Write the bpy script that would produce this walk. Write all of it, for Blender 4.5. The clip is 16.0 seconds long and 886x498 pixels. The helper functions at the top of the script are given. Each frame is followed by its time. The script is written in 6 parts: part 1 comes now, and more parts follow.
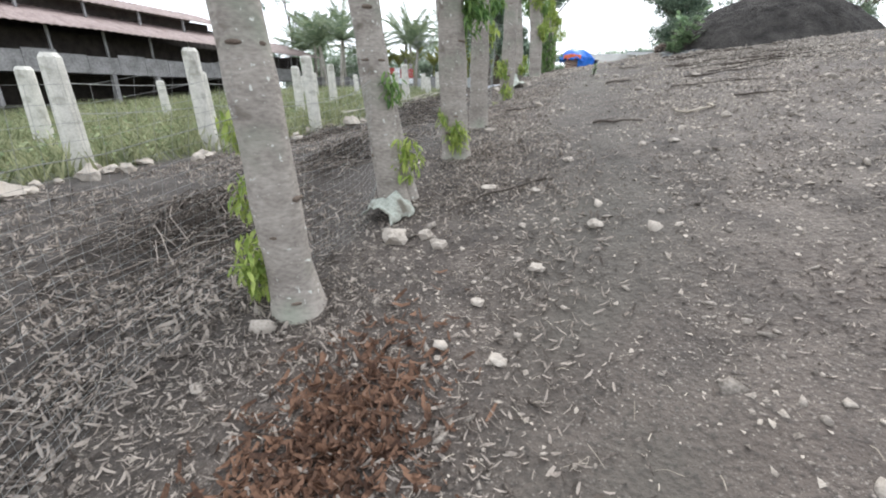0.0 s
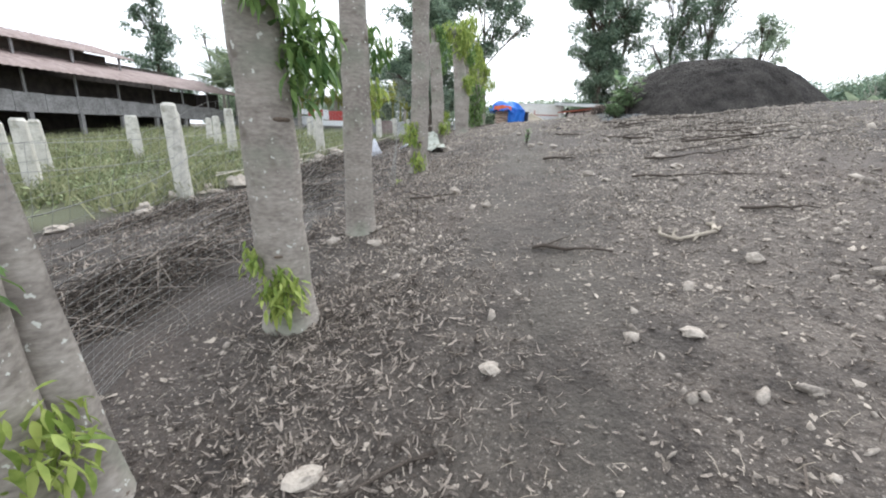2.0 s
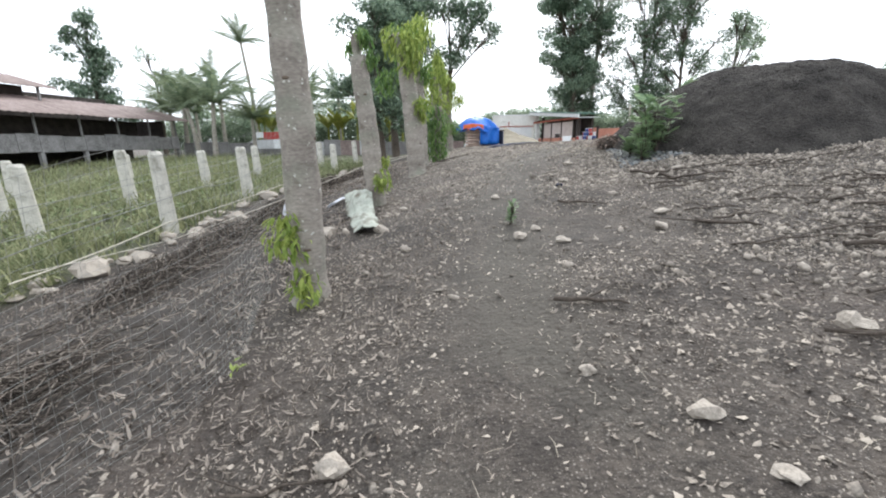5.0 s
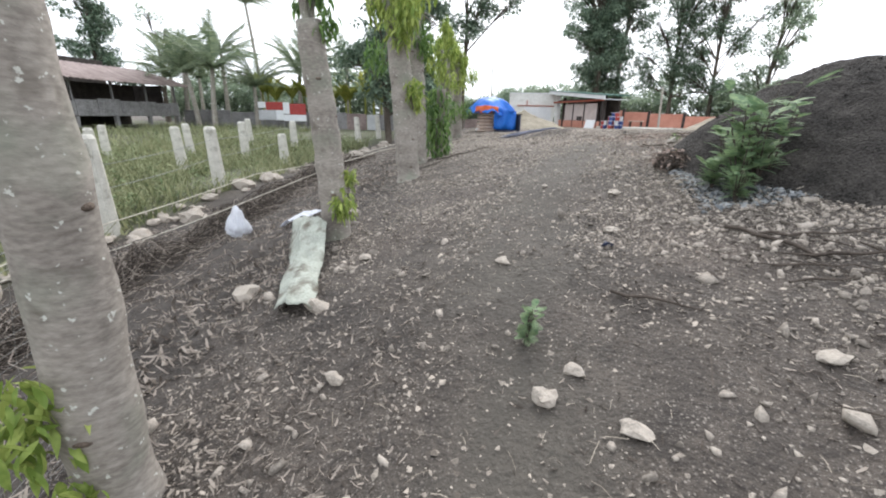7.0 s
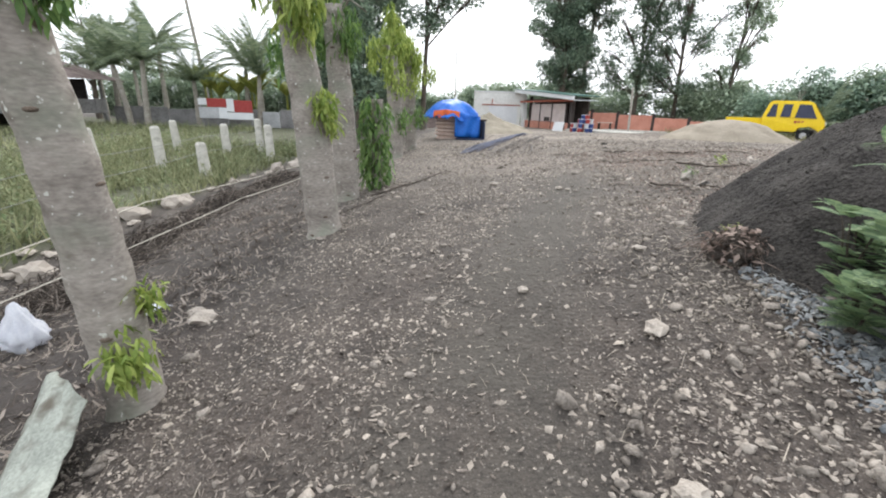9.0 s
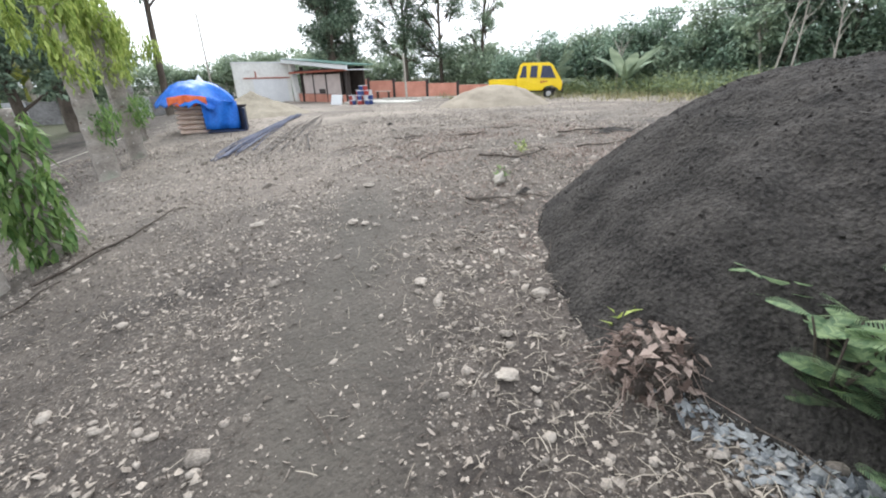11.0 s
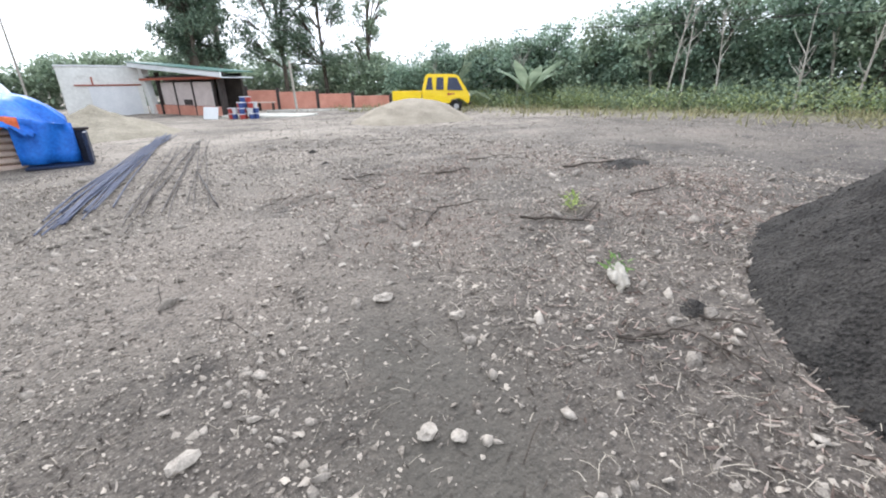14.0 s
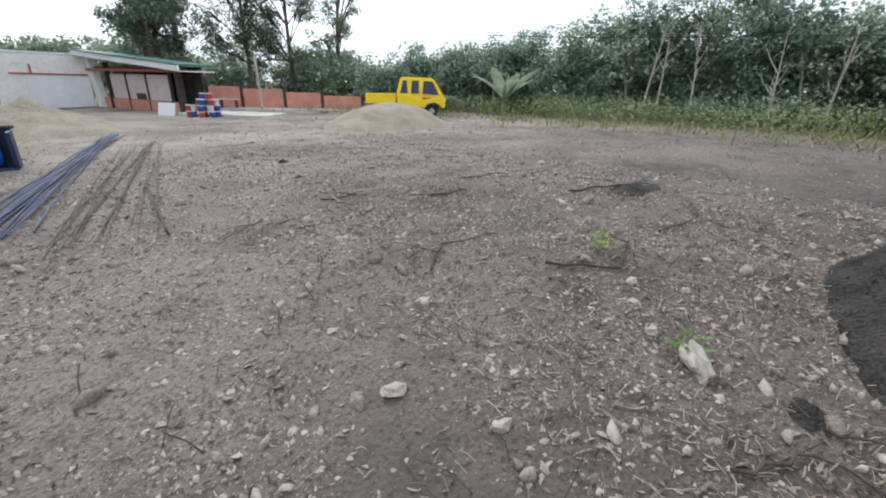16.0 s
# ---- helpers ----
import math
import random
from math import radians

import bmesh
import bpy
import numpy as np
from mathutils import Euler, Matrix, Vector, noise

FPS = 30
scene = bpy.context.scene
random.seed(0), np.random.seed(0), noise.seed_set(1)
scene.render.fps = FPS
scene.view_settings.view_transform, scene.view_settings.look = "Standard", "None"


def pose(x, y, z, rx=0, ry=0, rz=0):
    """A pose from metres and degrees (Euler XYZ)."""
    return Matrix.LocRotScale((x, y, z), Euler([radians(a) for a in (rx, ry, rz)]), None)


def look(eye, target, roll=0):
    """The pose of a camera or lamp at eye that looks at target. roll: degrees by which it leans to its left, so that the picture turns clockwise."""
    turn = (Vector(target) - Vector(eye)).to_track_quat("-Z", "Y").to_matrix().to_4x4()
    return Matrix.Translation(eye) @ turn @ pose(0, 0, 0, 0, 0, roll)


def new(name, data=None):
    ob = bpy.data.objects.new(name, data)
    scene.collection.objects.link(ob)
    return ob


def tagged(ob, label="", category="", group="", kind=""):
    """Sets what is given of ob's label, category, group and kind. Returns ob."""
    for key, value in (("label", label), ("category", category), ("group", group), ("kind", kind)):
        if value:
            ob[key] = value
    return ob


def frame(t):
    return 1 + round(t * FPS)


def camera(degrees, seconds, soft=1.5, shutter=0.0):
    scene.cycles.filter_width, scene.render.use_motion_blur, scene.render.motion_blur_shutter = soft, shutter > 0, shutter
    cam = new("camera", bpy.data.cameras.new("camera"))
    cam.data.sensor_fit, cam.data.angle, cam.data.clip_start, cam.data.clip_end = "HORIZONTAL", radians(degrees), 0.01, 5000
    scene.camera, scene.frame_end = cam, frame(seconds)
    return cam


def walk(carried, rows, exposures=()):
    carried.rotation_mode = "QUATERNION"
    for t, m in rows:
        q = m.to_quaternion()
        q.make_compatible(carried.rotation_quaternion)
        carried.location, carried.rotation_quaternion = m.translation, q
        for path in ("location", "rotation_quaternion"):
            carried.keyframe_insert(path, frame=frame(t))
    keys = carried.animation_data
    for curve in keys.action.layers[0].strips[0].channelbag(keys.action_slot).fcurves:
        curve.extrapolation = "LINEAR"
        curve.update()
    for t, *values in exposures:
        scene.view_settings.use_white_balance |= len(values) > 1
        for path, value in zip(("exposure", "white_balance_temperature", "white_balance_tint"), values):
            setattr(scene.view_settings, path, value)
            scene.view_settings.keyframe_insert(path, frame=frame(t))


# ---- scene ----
cam = camera(93.0, 16.0, soft=2.0)
PATH = [
    (0, (0.288, 1.344, 2.329), (-0.253, 3.136, 1.624), 0.5),
    (0.5, (0.246, 2.081, 2.437), (-0.273, 3.87, 1.71), -0.5),
    (1, (0.277, 2.722, 2.558), (-0.224, 4.555, 1.933), 2.1),
    (1.5, (0.292, 3.386, 2.684), (-0.138, 5.254, 2.111), 3.2),
    (2, (0.275, 4.007, 2.806), (-0.01, 5.912, 2.269), 2.0),
    (2.5, (0.304, 4.632, 2.945), (-0.075, 6.476, 2.268), 3.0),
    (3, (0.298, 5.301, 3.021), (-0.013, 7.188, 2.436), 0.4),
    (3.5, (0.326, 5.913, 3.117), (-0.002, 7.809, 2.572), 2.3),
    (4, (0.317, 6.461, 3.292), (-0.164, 8.325, 2.751), 1.9),
    (4.5, (0.249, 7.105, 3.444), (-0.013, 9.004, 2.872), -2.3),
    (4.7, (0.263, 7.31, 3.447), (0.056, 9.239, 2.963), -1.0),
    (6.8, (0.355, 9.445, 3.84), (0.129, 11.31, 3.155), 0.2),
    (7, (0.336, 9.698, 3.845), (0.091, 11.587, 3.235), 1.3),
    (7.5, (0.346, 10.32, 3.925), (0.181, 12.226, 3.343), 1.7),
    (8, (0.362, 10.9, 4.048), (0.103, 12.761, 3.362), 3.6),
    (8.5, (0.324, 11.528, 4.131), (0.252, 13.412, 3.462), 0.5),
    (9, (0.451, 12.056, 4.198), (0.356, 13.952, 3.57), 1.7),
    (9.5, (0.559, 12.551, 4.315), (0.717, 14.437, 3.668), 2.0),
    (10, (0.643, 13.076, 4.406), (1.232, 14.849, 3.694), 1.1),
    (10.2, (0.694, 13.265, 4.421), (1.329, 15.031, 3.731), -0.2),
    (12.3, (1.062, 14.795, 4.583), (2.212, 16.165, 3.688), 0.3),
    (12.5, (1.053, 15.015, 4.589), (2.345, 16.294, 3.756), 0.5),
    (12.6, (0.973, 15.13, 4.59), (2.358, 16.402, 3.908), -0.3),
    (13, (0.942, 15.522, 4.577), (2.217, 16.844, 3.785), -2.3),
    (13.5, (0.895, 16.033, 4.602), (1.97, 17.489, 3.752), 0.2),
    (14, (0.834, 16.396, 4.627), (2.034, 17.817, 3.893), -0.6),
    (14.5, (0.861, 16.645, 4.619), (2.161, 17.933, 3.814), -0.6),
    (15, (1.04, 16.827, 4.706), (2.319, 18.171, 3.957), -1.5),
    (15.5, (1.112, 17.024, 4.712), (2.587, 18.171, 3.999), 2.1),
    (16, (1.082, 17.157, 4.716), (2.399, 18.476, 3.991), 1.7),
]
walk(cam, [(t, look(eye, target, roll)) for t, eye, target, roll in PATH],
     exposures=[(0, 1.08, 6350, 10), (2.0, 1.04, 6350, 10), (3.0, 0.98, 6350, 8), (3.5, 1.05, 6350, 9), (4.7, 0.98, 6400, 9), (8, 0.93, 6500, 11), (9.5, 0.88, 6550, 10), (10.2, 0.80, 6500, 9),
                (12.3, 1.66, 6200, 12), (12.6, 1.66, 6200, 12), (13.0, 1.2, 6200, 12), (13.5, 0.88, 6200, 12), (14.0, 1.15, 6150, 11), (14.5, 0.66, 6150, 10), (16, 0.54, 6200, 10)])

# ---- world, sun, light ----
world = bpy.data.worlds.new("world")
scene.world = world
world.use_nodes = True
wn, wl = world.node_tree.nodes, world.node_tree.links
sky = wn.new("ShaderNodeTexSky")
sky.sky_type, sky.sun_disc = "NISHITA", False
sky.sun_elevation, sky.sun_rotation = radians(40), radians(8)
sky.air_density, sky.dust_density = 1.4, 4.0
grey = wn.new("ShaderNodeHueSaturation")
grey.inputs["Saturation"].default_value = 0.12
grey.inputs["Value"].default_value = 1.0
cloud = wn.new("ShaderNodeMix")
cloud.data_type = "RGBA"
cloud.inputs["Factor"].default_value = 0.72
cloud.inputs["B"].default_value = (11.2, 11.9, 12.9, 1)
wl.new(sky.outputs["Color"], grey.inputs["Color"])
wl.new(grey.outputs["Color"], cloud.inputs["A"])
wl.new(cloud.outputs["Result"], wn["Background"].inputs["Color"])
wn["Background"].inputs["Strength"].default_value = 0.10

sun = new("sun", bpy.data.lights.new("sun", "SUN"))
sun.data.energy, sun.data.angle, sun.data.color = 1.1, radians(30), (1.0, 0.96, 0.91)
sun.matrix_basis = look((0, 0, 60), (-10, -70, 0))


# ---- materials ----
def material(name, low, high, scale=6.0, rough=0.85, bump=0.3, bump_scale=None, metal=0.0, fine=None, island=0.0, thin=False,
             stretch=(1, 1, 1), spots=None, coords="Object", relief=0.02):
    """A surface that wanders between two colours at two scales, with a fine relief."""
    m = bpy.data.materials.new(name)
    m.use_nodes = True
    n, k = m.node_tree.nodes, m.node_tree.links
    b = n["Principled BSDF"]
    b.inputs["Roughness"].default_value, b.inputs["Metallic"].default_value = rough, metal
    b.inputs["Specular IOR Level"].default_value = 0.3
    co = n.new("ShaderNodeTexCoord")
    mp = n.new("ShaderNodeMapping")
    mp.inputs["Scale"].default_value = stretch
    k.new(co.outputs[coords], mp.inputs["Vector"])
    a, c = n.new("ShaderNodeTexNoise"), n.new("ShaderNodeTexNoise")
    a.inputs["Scale"].default_value, a.inputs["Detail"].default_value = scale, 6
    c.inputs["Scale"].default_value, c.inputs["Detail"].default_value = fine or scale * 9, 4
    add = n.new("ShaderNodeMath")
    add.operation = "ADD"
    half = n.new("ShaderNodeMath")
    half.operation = "MULTIPLY_ADD"
    half.inputs[1].default_value, half.inputs[2].default_value = 1.6, -1.1
    for t in (a, c):
        k.new(mp.outputs["Vector"], t.inputs["Vector"])
    k.new(a.outputs["Fac"], add.inputs[0])
    k.new(c.outputs["Fac"], add.inputs[1])
    k.new(add.outputs[0], half.inputs[0])
    fac = half.outputs[0]
    if island:
        g = n.new("ShaderNodeNewGeometry")
        r = n.new("ShaderNodeMath")
        r.operation = "MULTIPLY_ADD"
        r.inputs[1].default_value, r.inputs[2].default_value = island, -island / 2
        s = n.new("ShaderNodeMath")
        s.operation = "ADD"
        k.new(g.outputs["Random Per Island"], r.inputs[0])
        k.new(r.outputs[0], s.inputs[0])
        k.new(fac, s.inputs[1])
        fac = s.outputs[0]
    mix = n.new("ShaderNodeMix")
    mix.data_type = "RGBA"
    mix.inputs["A"].default_value, mix.inputs["B"].default_value = (*low, 1), (*high, 1)
    k.new(fac, mix.inputs["Factor"])
    colour = mix.outputs["Result"]
    for tint, sscale, start, end in spots or ():
        v = n.new("ShaderNodeTexNoise")
        v.inputs["Scale"].default_value, v.inputs["Detail"].default_value = sscale, 3
        k.new(co.outputs[coords], v.inputs["Vector"])
        ramp = n.new("ShaderNodeMapRange")
        ramp.inputs["From Min"].default_value, ramp.inputs["From Max"].default_value = start, end
        k.new(v.outputs["Fac"], ramp.inputs["Value"])
        over = n.new("ShaderNodeMix")
        over.data_type = "RGBA"
        over.inputs["B"].default_value = (*tint, 1)
        k.new(ramp.outputs["Result"], over.inputs["Factor"])
        k.new(colour, over.inputs["A"])
        colour = over.outputs["Result"]
    k.new(colour, b.inputs["Base Color"])
    if bump:
        d = n.new("ShaderNodeBump")
        d.inputs["Strength"].default_value, d.inputs["Distance"].default_value = bump, relief
        e = n.new("ShaderNodeTexNoise")
        e.inputs["Scale"].default_value, e.inputs["Detail"].default_value = bump_scale or scale * 6, 5
        k.new(mp.outputs["Vector"], e.inputs["Vector"])
        k.new(e.outputs["Fac"], d.inputs["Height"])
        k.new(d.outputs["Normal"], b.inputs["Normal"])
    if thin:
        tr, both = n.new("ShaderNodeBsdfTranslucent"), n.new("ShaderNodeMixShader")
        both.inputs[0].default_value = 0.35
        k.new(colour, tr.inputs["Color"])
        k.new(b.outputs[0], both.inputs[1])
        k.new(tr.outputs[0], both.inputs[2])
        k.new(both.outputs[0], n["Material Output"].inputs["Surface"])
    return m


def ground_material():
    """Brown soil, dusty where driven on, with grit, turning to grassy loam beyond the bank."""
    m = bpy.data.materials.new("soil")
    m.use_nodes = True
    n, k = m.node_tree.nodes, m.node_tree.links
    b = n["Principled BSDF"]
    b.inputs["Roughness"].default_value, b.inputs["Specular IOR Level"].default_value = 0.9, 0.5
    co = n.new("ShaderNodeTexCoord")
    xyz = n.new("ShaderNodeSeparateXYZ")
    k.new(co.outputs["Object"], xyz.inputs[0])

    def tex(scale, detail=5, kind="ShaderNodeTexNoise"):
        t = n.new(kind)
        t.inputs["Scale"].default_value = scale
        if kind == "ShaderNodeTexNoise":
            t.inputs["Detail"].default_value = detail
        k.new(co.outputs["Object"], t.inputs["Vector"])
        return t

    def span(value, lo, hi):
        r = n.new("ShaderNodeMapRange")
        r.inputs["From Min"].default_value, r.inputs["From Max"].default_value = lo, hi
        k.new(value, r.inputs["Value"])
        return r.outputs["Result"]

    def times(p, q):
        r = n.new("ShaderNodeMath")
        r.operation = "MULTIPLY"
        k.new(p, r.inputs[0])
        if isinstance(q, float):
            r.inputs[1].default_value = q
        else:
            k.new(q, r.inputs[1])
        return r.outputs[0]

    def over(base, tint, fac):
        r = n.new("ShaderNodeMix")
        r.data_type = "RGBA"
        k.new(fac, r.inputs["Factor"])
        if isinstance(base, tuple):
            r.inputs["A"].default_value = (*base, 1)
        else:
            k.new(base, r.inputs["A"])
        r.inputs["B"].default_value = (*tint, 1)
        return r.outputs["Result"]

    big, mid, small = tex(0.45, 4), tex(3.2, 6), tex(38.0, 4)
    mid.inputs["Roughness"].default_value = 0.72
    col = over((0.036, 0.029, 0.024), (0.090, 0.074, 0.061), span(mid.outputs["Fac"], 0.36, 0.64))
    col = over(col, (0.115, 0.088, 0.073), times(span(big.outputs["Fac"], 0.5, 0.68), 0.6))
    # pale yard soil; extra brightness of the grazing view is put into its colour
    col = over(col, (0.40, 0.345, 0.285), times(times(span(xyz.outputs["Y"], 15.0, 28.0), span(big.outputs["Fac"], 0.2, 0.6)), 0.9))
    damp = tex(1.5, 6)
    damp.inputs["Roughness"].default_value = 0.68
    col = over(col, (0.026, 0.021, 0.018), times(span(damp.outputs["Fac"], 0.53, 0.68), 0.75))
    col = over(col, (0.028, 0.022, 0.019), times(span(small.outputs["Fac"], 0.50, 0.66), 0.7))
    for size, tint, near, amount in ((38.0, (0.34, 0.305, 0.265), 0.26, 0.55), (95.0, (0.36, 0.325, 0.285), 0.28, 0.4), (60.0, (0.022, 0.018, 0.015), 0.24, 0.75)):
        grit = tex(size, kind="ShaderNodeTexVoronoi")
        grit.inputs["Randomness"].default_value = 1.0
        col = over(col, tint, times(times(span(grit.outputs["Distance"], near, near - 0.1), span(mid.outputs["Fac"], 0.30, 0.55)), amount))
    col = over(col, (0.215, 0.182, 0.155), times(times(span(xyz.outputs["X"], 0.7, 1.7), span(xyz.outputs["Y"], 9.5, 7.5)), times(span(mid.outputs["Fac"], 0.30, 0.55), 0.25)))
    bend = n.new("ShaderNodeMath")
    bend.operation = "MULTIPLY_ADD"
    k.new(span(xyz.outputs["Y"], 14.0, 20.0), bend.inputs[0])
    bend.inputs[1].default_value, bend.inputs[2].default_value = -2.1, -0.5
    across = n.new("ShaderNodeMath")
    k.new(xyz.outputs["X"], across.inputs[0])
    k.new(bend.outputs[0], across.inputs[1])
    apart = n.new("ShaderNodeMath")
    apart.operation = "ABSOLUTE"
    k.new(across.outputs[0], apart.inputs[0])
    packed = times(times(span(apart.outputs[0], 0.75, 0.15), span(tex(0.9, 3).outputs["Fac"], 0.36, 0.58)), span(xyz.outputs["Y"], 20.0, 18.0))
    col = over(col, (0.075, 0.067, 0.055), times(packed, 0.75))
    col = over(col, (0.040, 0.033, 0.028), times(times(span(xyz.outputs["X"], -1.2, -2.0), span(mid.outputs["Fac"], 0.25, 0.5)), 0.75))
    lawn = times(span(xyz.outputs["X"], -6.7, -7.4), span(xyz.outputs["Y"], 60.0, 59.0))
    col = over(col, (0.11, 0.12, 0.065), times(lawn, 0.8))
    far = span(xyz.outputs["X"], 15.0, 18.5)
    col = over(col, (0.17, 0.165, 0.09), times(far, 0.7))
    k.new(col, b.inputs["Base Color"])
    d = n.new("ShaderNodeBump")
    d.inputs["Strength"].default_value, d.inputs["Distance"].default_value = 0.9, 0.03
    mixed = n.new("ShaderNodeMath")
    mixed.operation = "ADD"
    k.new(small.outputs["Fac"], mixed.inputs[0])
    k.new(tex(14.0, 6).outputs["Fac"], mixed.inputs[1])
    k.new(mixed.outputs[0], d.inputs["Height"])
    k.new(d.outputs["Normal"], b.inputs["Normal"])
    return m


SOIL = ground_material()
STONE = material("limestone", (0.14, 0.122, 0.104), (0.40, 0.355, 0.305), 9, 0.9, 0.5, island=0.9)
CHIPS = material("stone_chips", (0.11, 0.093, 0.078), (0.41, 0.36, 0.305), 14, 0.9, 0.3, island=1.3)
GRAVEL = material("blue_grey_gravel", (0.10, 0.11, 0.12), (0.30, 0.31, 0.31), 14, 0.85, 0.3, island=1.2)
LITTER = material("dry_leaves", (0.075, 0.062, 0.053), (0.42, 0.365, 0.315), 10, 0.9, 0.2, island=1.5, thin=True)
LITTER_RED = material("brown_leaf_litter", (0.07, 0.04, 0.028), (0.235, 0.135, 0.088), 10, 0.9, 0.2, island=1.2, thin=True)
STRAW = material("straw", (0.20, 0.17, 0.135), (0.44, 0.39, 0.32), 10, 0.9, 0.1, island=1.0)
SHREDS = material("bark_shreds", (0.12, 0.085, 0.07), (0.44, 0.345, 0.295), 10, 0.9, 0.2, island=1.4, thin=True)
TWIG = material("dead_wood", (0.028, 0.022, 0.018), (0.105, 0.085, 0.07), 12, 0.9, 0.5, island=0.6)
BARK = material("grey_bark", (0.17, 0.148, 0.13), (0.37, 0.335, 0.295), 2.4, 0.9, 0.45, 10, stretch=(1, 1, 2.4), fine=24,
                spots=[((0.20, 0.22, 0.17), 2.2, 0.52, 0.75), ((0.13, 0.11, 0.09), 5.0, 0.62, 0.74), ((0.55, 0.55, 0.50), 27.0, 0.655, 0.70)])
SCAR = material("bark_scar", (0.07, 0.052, 0.042), (0.21, 0.165, 0.13), 20, 0.95, 0.6)
LEAF = material("green_leaf", (0.075, 0.15, 0.045), (0.21, 0.32, 0.10), 3, 0.55, 0, island=1.2, thin=True)
LEAF_LIME = material("lime_leaf", (0.17, 0.25, 0.05), (0.42, 0.49, 0.14), 3, 0.55, 0, island=1.2, thin=True)
LEAF_DARK = material("dark_leaf", (0.09, 0.14, 0.10), (0.27, 0.35, 0.25), 2, 0.6, 0, island=1.2, thin=True)
# far foliage: distance haze is put into this lightened green
LEAF_FAR = material("hazed_woodland_leaf", (0.15, 0.21, 0.145), (0.43, 0.51, 0.36), 0.25, 0.7, 0, island=0.8, thin=True)
LEAF_WOOD = material("blue_green_leaf", (0.13, 0.20, 0.15), (0.40, 0.51, 0.38), 0.3, 0.7, 0, island=0.9, thin=True)
FRINGE = material("yellow_green_weed", (0.15, 0.20, 0.07), (0.38, 0.42, 0.20), 0.6, 0.7, 0, island=1.0, thin=True)
LEAF_FEATHER = material("feathery_leaf", (0.13, 0.215, 0.12), (0.33, 0.43, 0.23), 2, 0.6, 0, island=1.0, thin=True)
PALM_LEAF = material("palm_leaf", (0.085, 0.125, 0.075), (0.25, 0.30, 0.18), 2, 0.55, 0, island=1.0, thin=True)
BANANA_LEAF = material("banana_leaf", (0.13, 0.19, 0.04), (0.36, 0.36, 0.09), 2, 0.5, 0, island=1.2, thin=True)
GRASS = material("field_grass", (0.12, 0.145, 0.07), (0.36, 0.365, 0.21), 0.8, 0.8, 0, island=1.0, thin=True)
WEEDS = material("field_weeds", (0.12, 0.17, 0.075), (0.36, 0.40, 0.22), 0.6, 0.7, 0, island=1.1, thin=True)
GRASS_PALE = material("pale_grass", (0.15, 0.145, 0.075), (0.36, 0.33, 0.19), 0.8, 0.8, 0, island=1.0, thin=True)
CONCRETE = material("weathered_concrete", (0.40, 0.385, 0.34), (0.66, 0.64, 0.58), 5, 0.9, 0.4, 40, spots=[((0.24, 0.23, 0.19), 3.0, 0.56, 0.7)])
WIRE = material("galvanised_wire", (0.20, 0.20, 0.19), (0.40, 0.40, 0.38), 8, 0.6, 0, metal=0.3)
ROPE = material("pale_rope", (0.42, 0.39, 0.33), (0.62, 0.58, 0.50), 30, 0.9, 0.3)
SAND_DARK = material("dark_sand", (0.009, 0.008, 0.0072), (0.082, 0.074, 0.067), 4.0, 0.97, 1.0, 34, fine=58, relief=0.07)
SAND_PALE = material("pale_sand", (0.22, 0.188, 0.145), (0.36, 0.315, 0.25), 2.5, 0.95, 0.6, 40)
SAND_OLIVE = material("olive_earth", (0.20, 0.175, 0.13), (0.34, 0.30, 0.235), 2.0, 0.95, 0.6, 30)
WHITE_WALL = material("white_painted_wall", (0.66, 0.66, 0.63), (0.84, 0.84, 0.81), 0.9, 0.8, 0.15, spots=[((0.5, 0.49, 0.45), 1.2, 0.62, 0.8)])
PINK_WALL = material("salmon_block_wall", (0.46, 0.19, 0.135), (0.66, 0.33, 0.25), 1.6, 0.9, 0.3, 20)
PANEL = material("pale_pink_screen", (0.50, 0.42, 0.40), (0.66, 0.58, 0.55), 2.0, 0.7, 0.1)
DARK_STEEL = material("dark_steel", (0.025, 0.02, 0.02), (0.07, 0.055, 0.05), 8, 0.6, 0.2)
ORANGE_STEEL = material("red_oxide_steel", (0.30, 0.07, 0.04), (0.46, 0.13, 0.07), 5, 0.6, 0.2)
GREEN_ROOF = material("green_roof_edge", (0.03, 0.10, 0.085), (0.07, 0.17, 0.14), 3, 0.5, 0.1)
FASCIA = material("white_fascia", (0.66, 0.68, 0.70), (0.82, 0.83, 0.84), 2, 0.6, 0.05)
RUST_ROOF = material("rusty_roof_sheet", (0.16, 0.115, 0.105), (0.37, 0.30, 0.28), 0.9, 0.7, 0.3, 12, fine=7, stretch=(1, 3, 1))
GREY_BOARD = material("weathered_board", (0.15, 0.145, 0.145), (0.34, 0.33, 0.33), 1.2, 0.9, 0.3, 14, fine=9)
SHEET = material("galvanised_sheet", (0.36, 0.37, 0.38), (0.60, 0.61, 0.62), 1.0, 0.6, 0.2, 10)
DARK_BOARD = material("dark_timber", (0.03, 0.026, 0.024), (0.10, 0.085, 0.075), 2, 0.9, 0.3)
BLUE_TARP = material("blue_tarpaulin", (0.010, 0.085, 0.42), (0.03, 0.20, 0.68), 2.2, 0.45, 0.5, 7)
ORANGE_TARP = material("orange_tarpaulin", (0.62, 0.10, 0.03), (0.80, 0.21, 0.08), 3, 0.5, 0.4, 9)
NAVY = material("navy_tarpaulin", (0.008, 0.012, 0.03), (0.02, 0.035, 0.085), 4, 0.4, 0.3)
SACK = material("cement_sack", (0.46, 0.34, 0.28), (0.68, 0.55, 0.47), 5, 0.85, 0.4, 25)
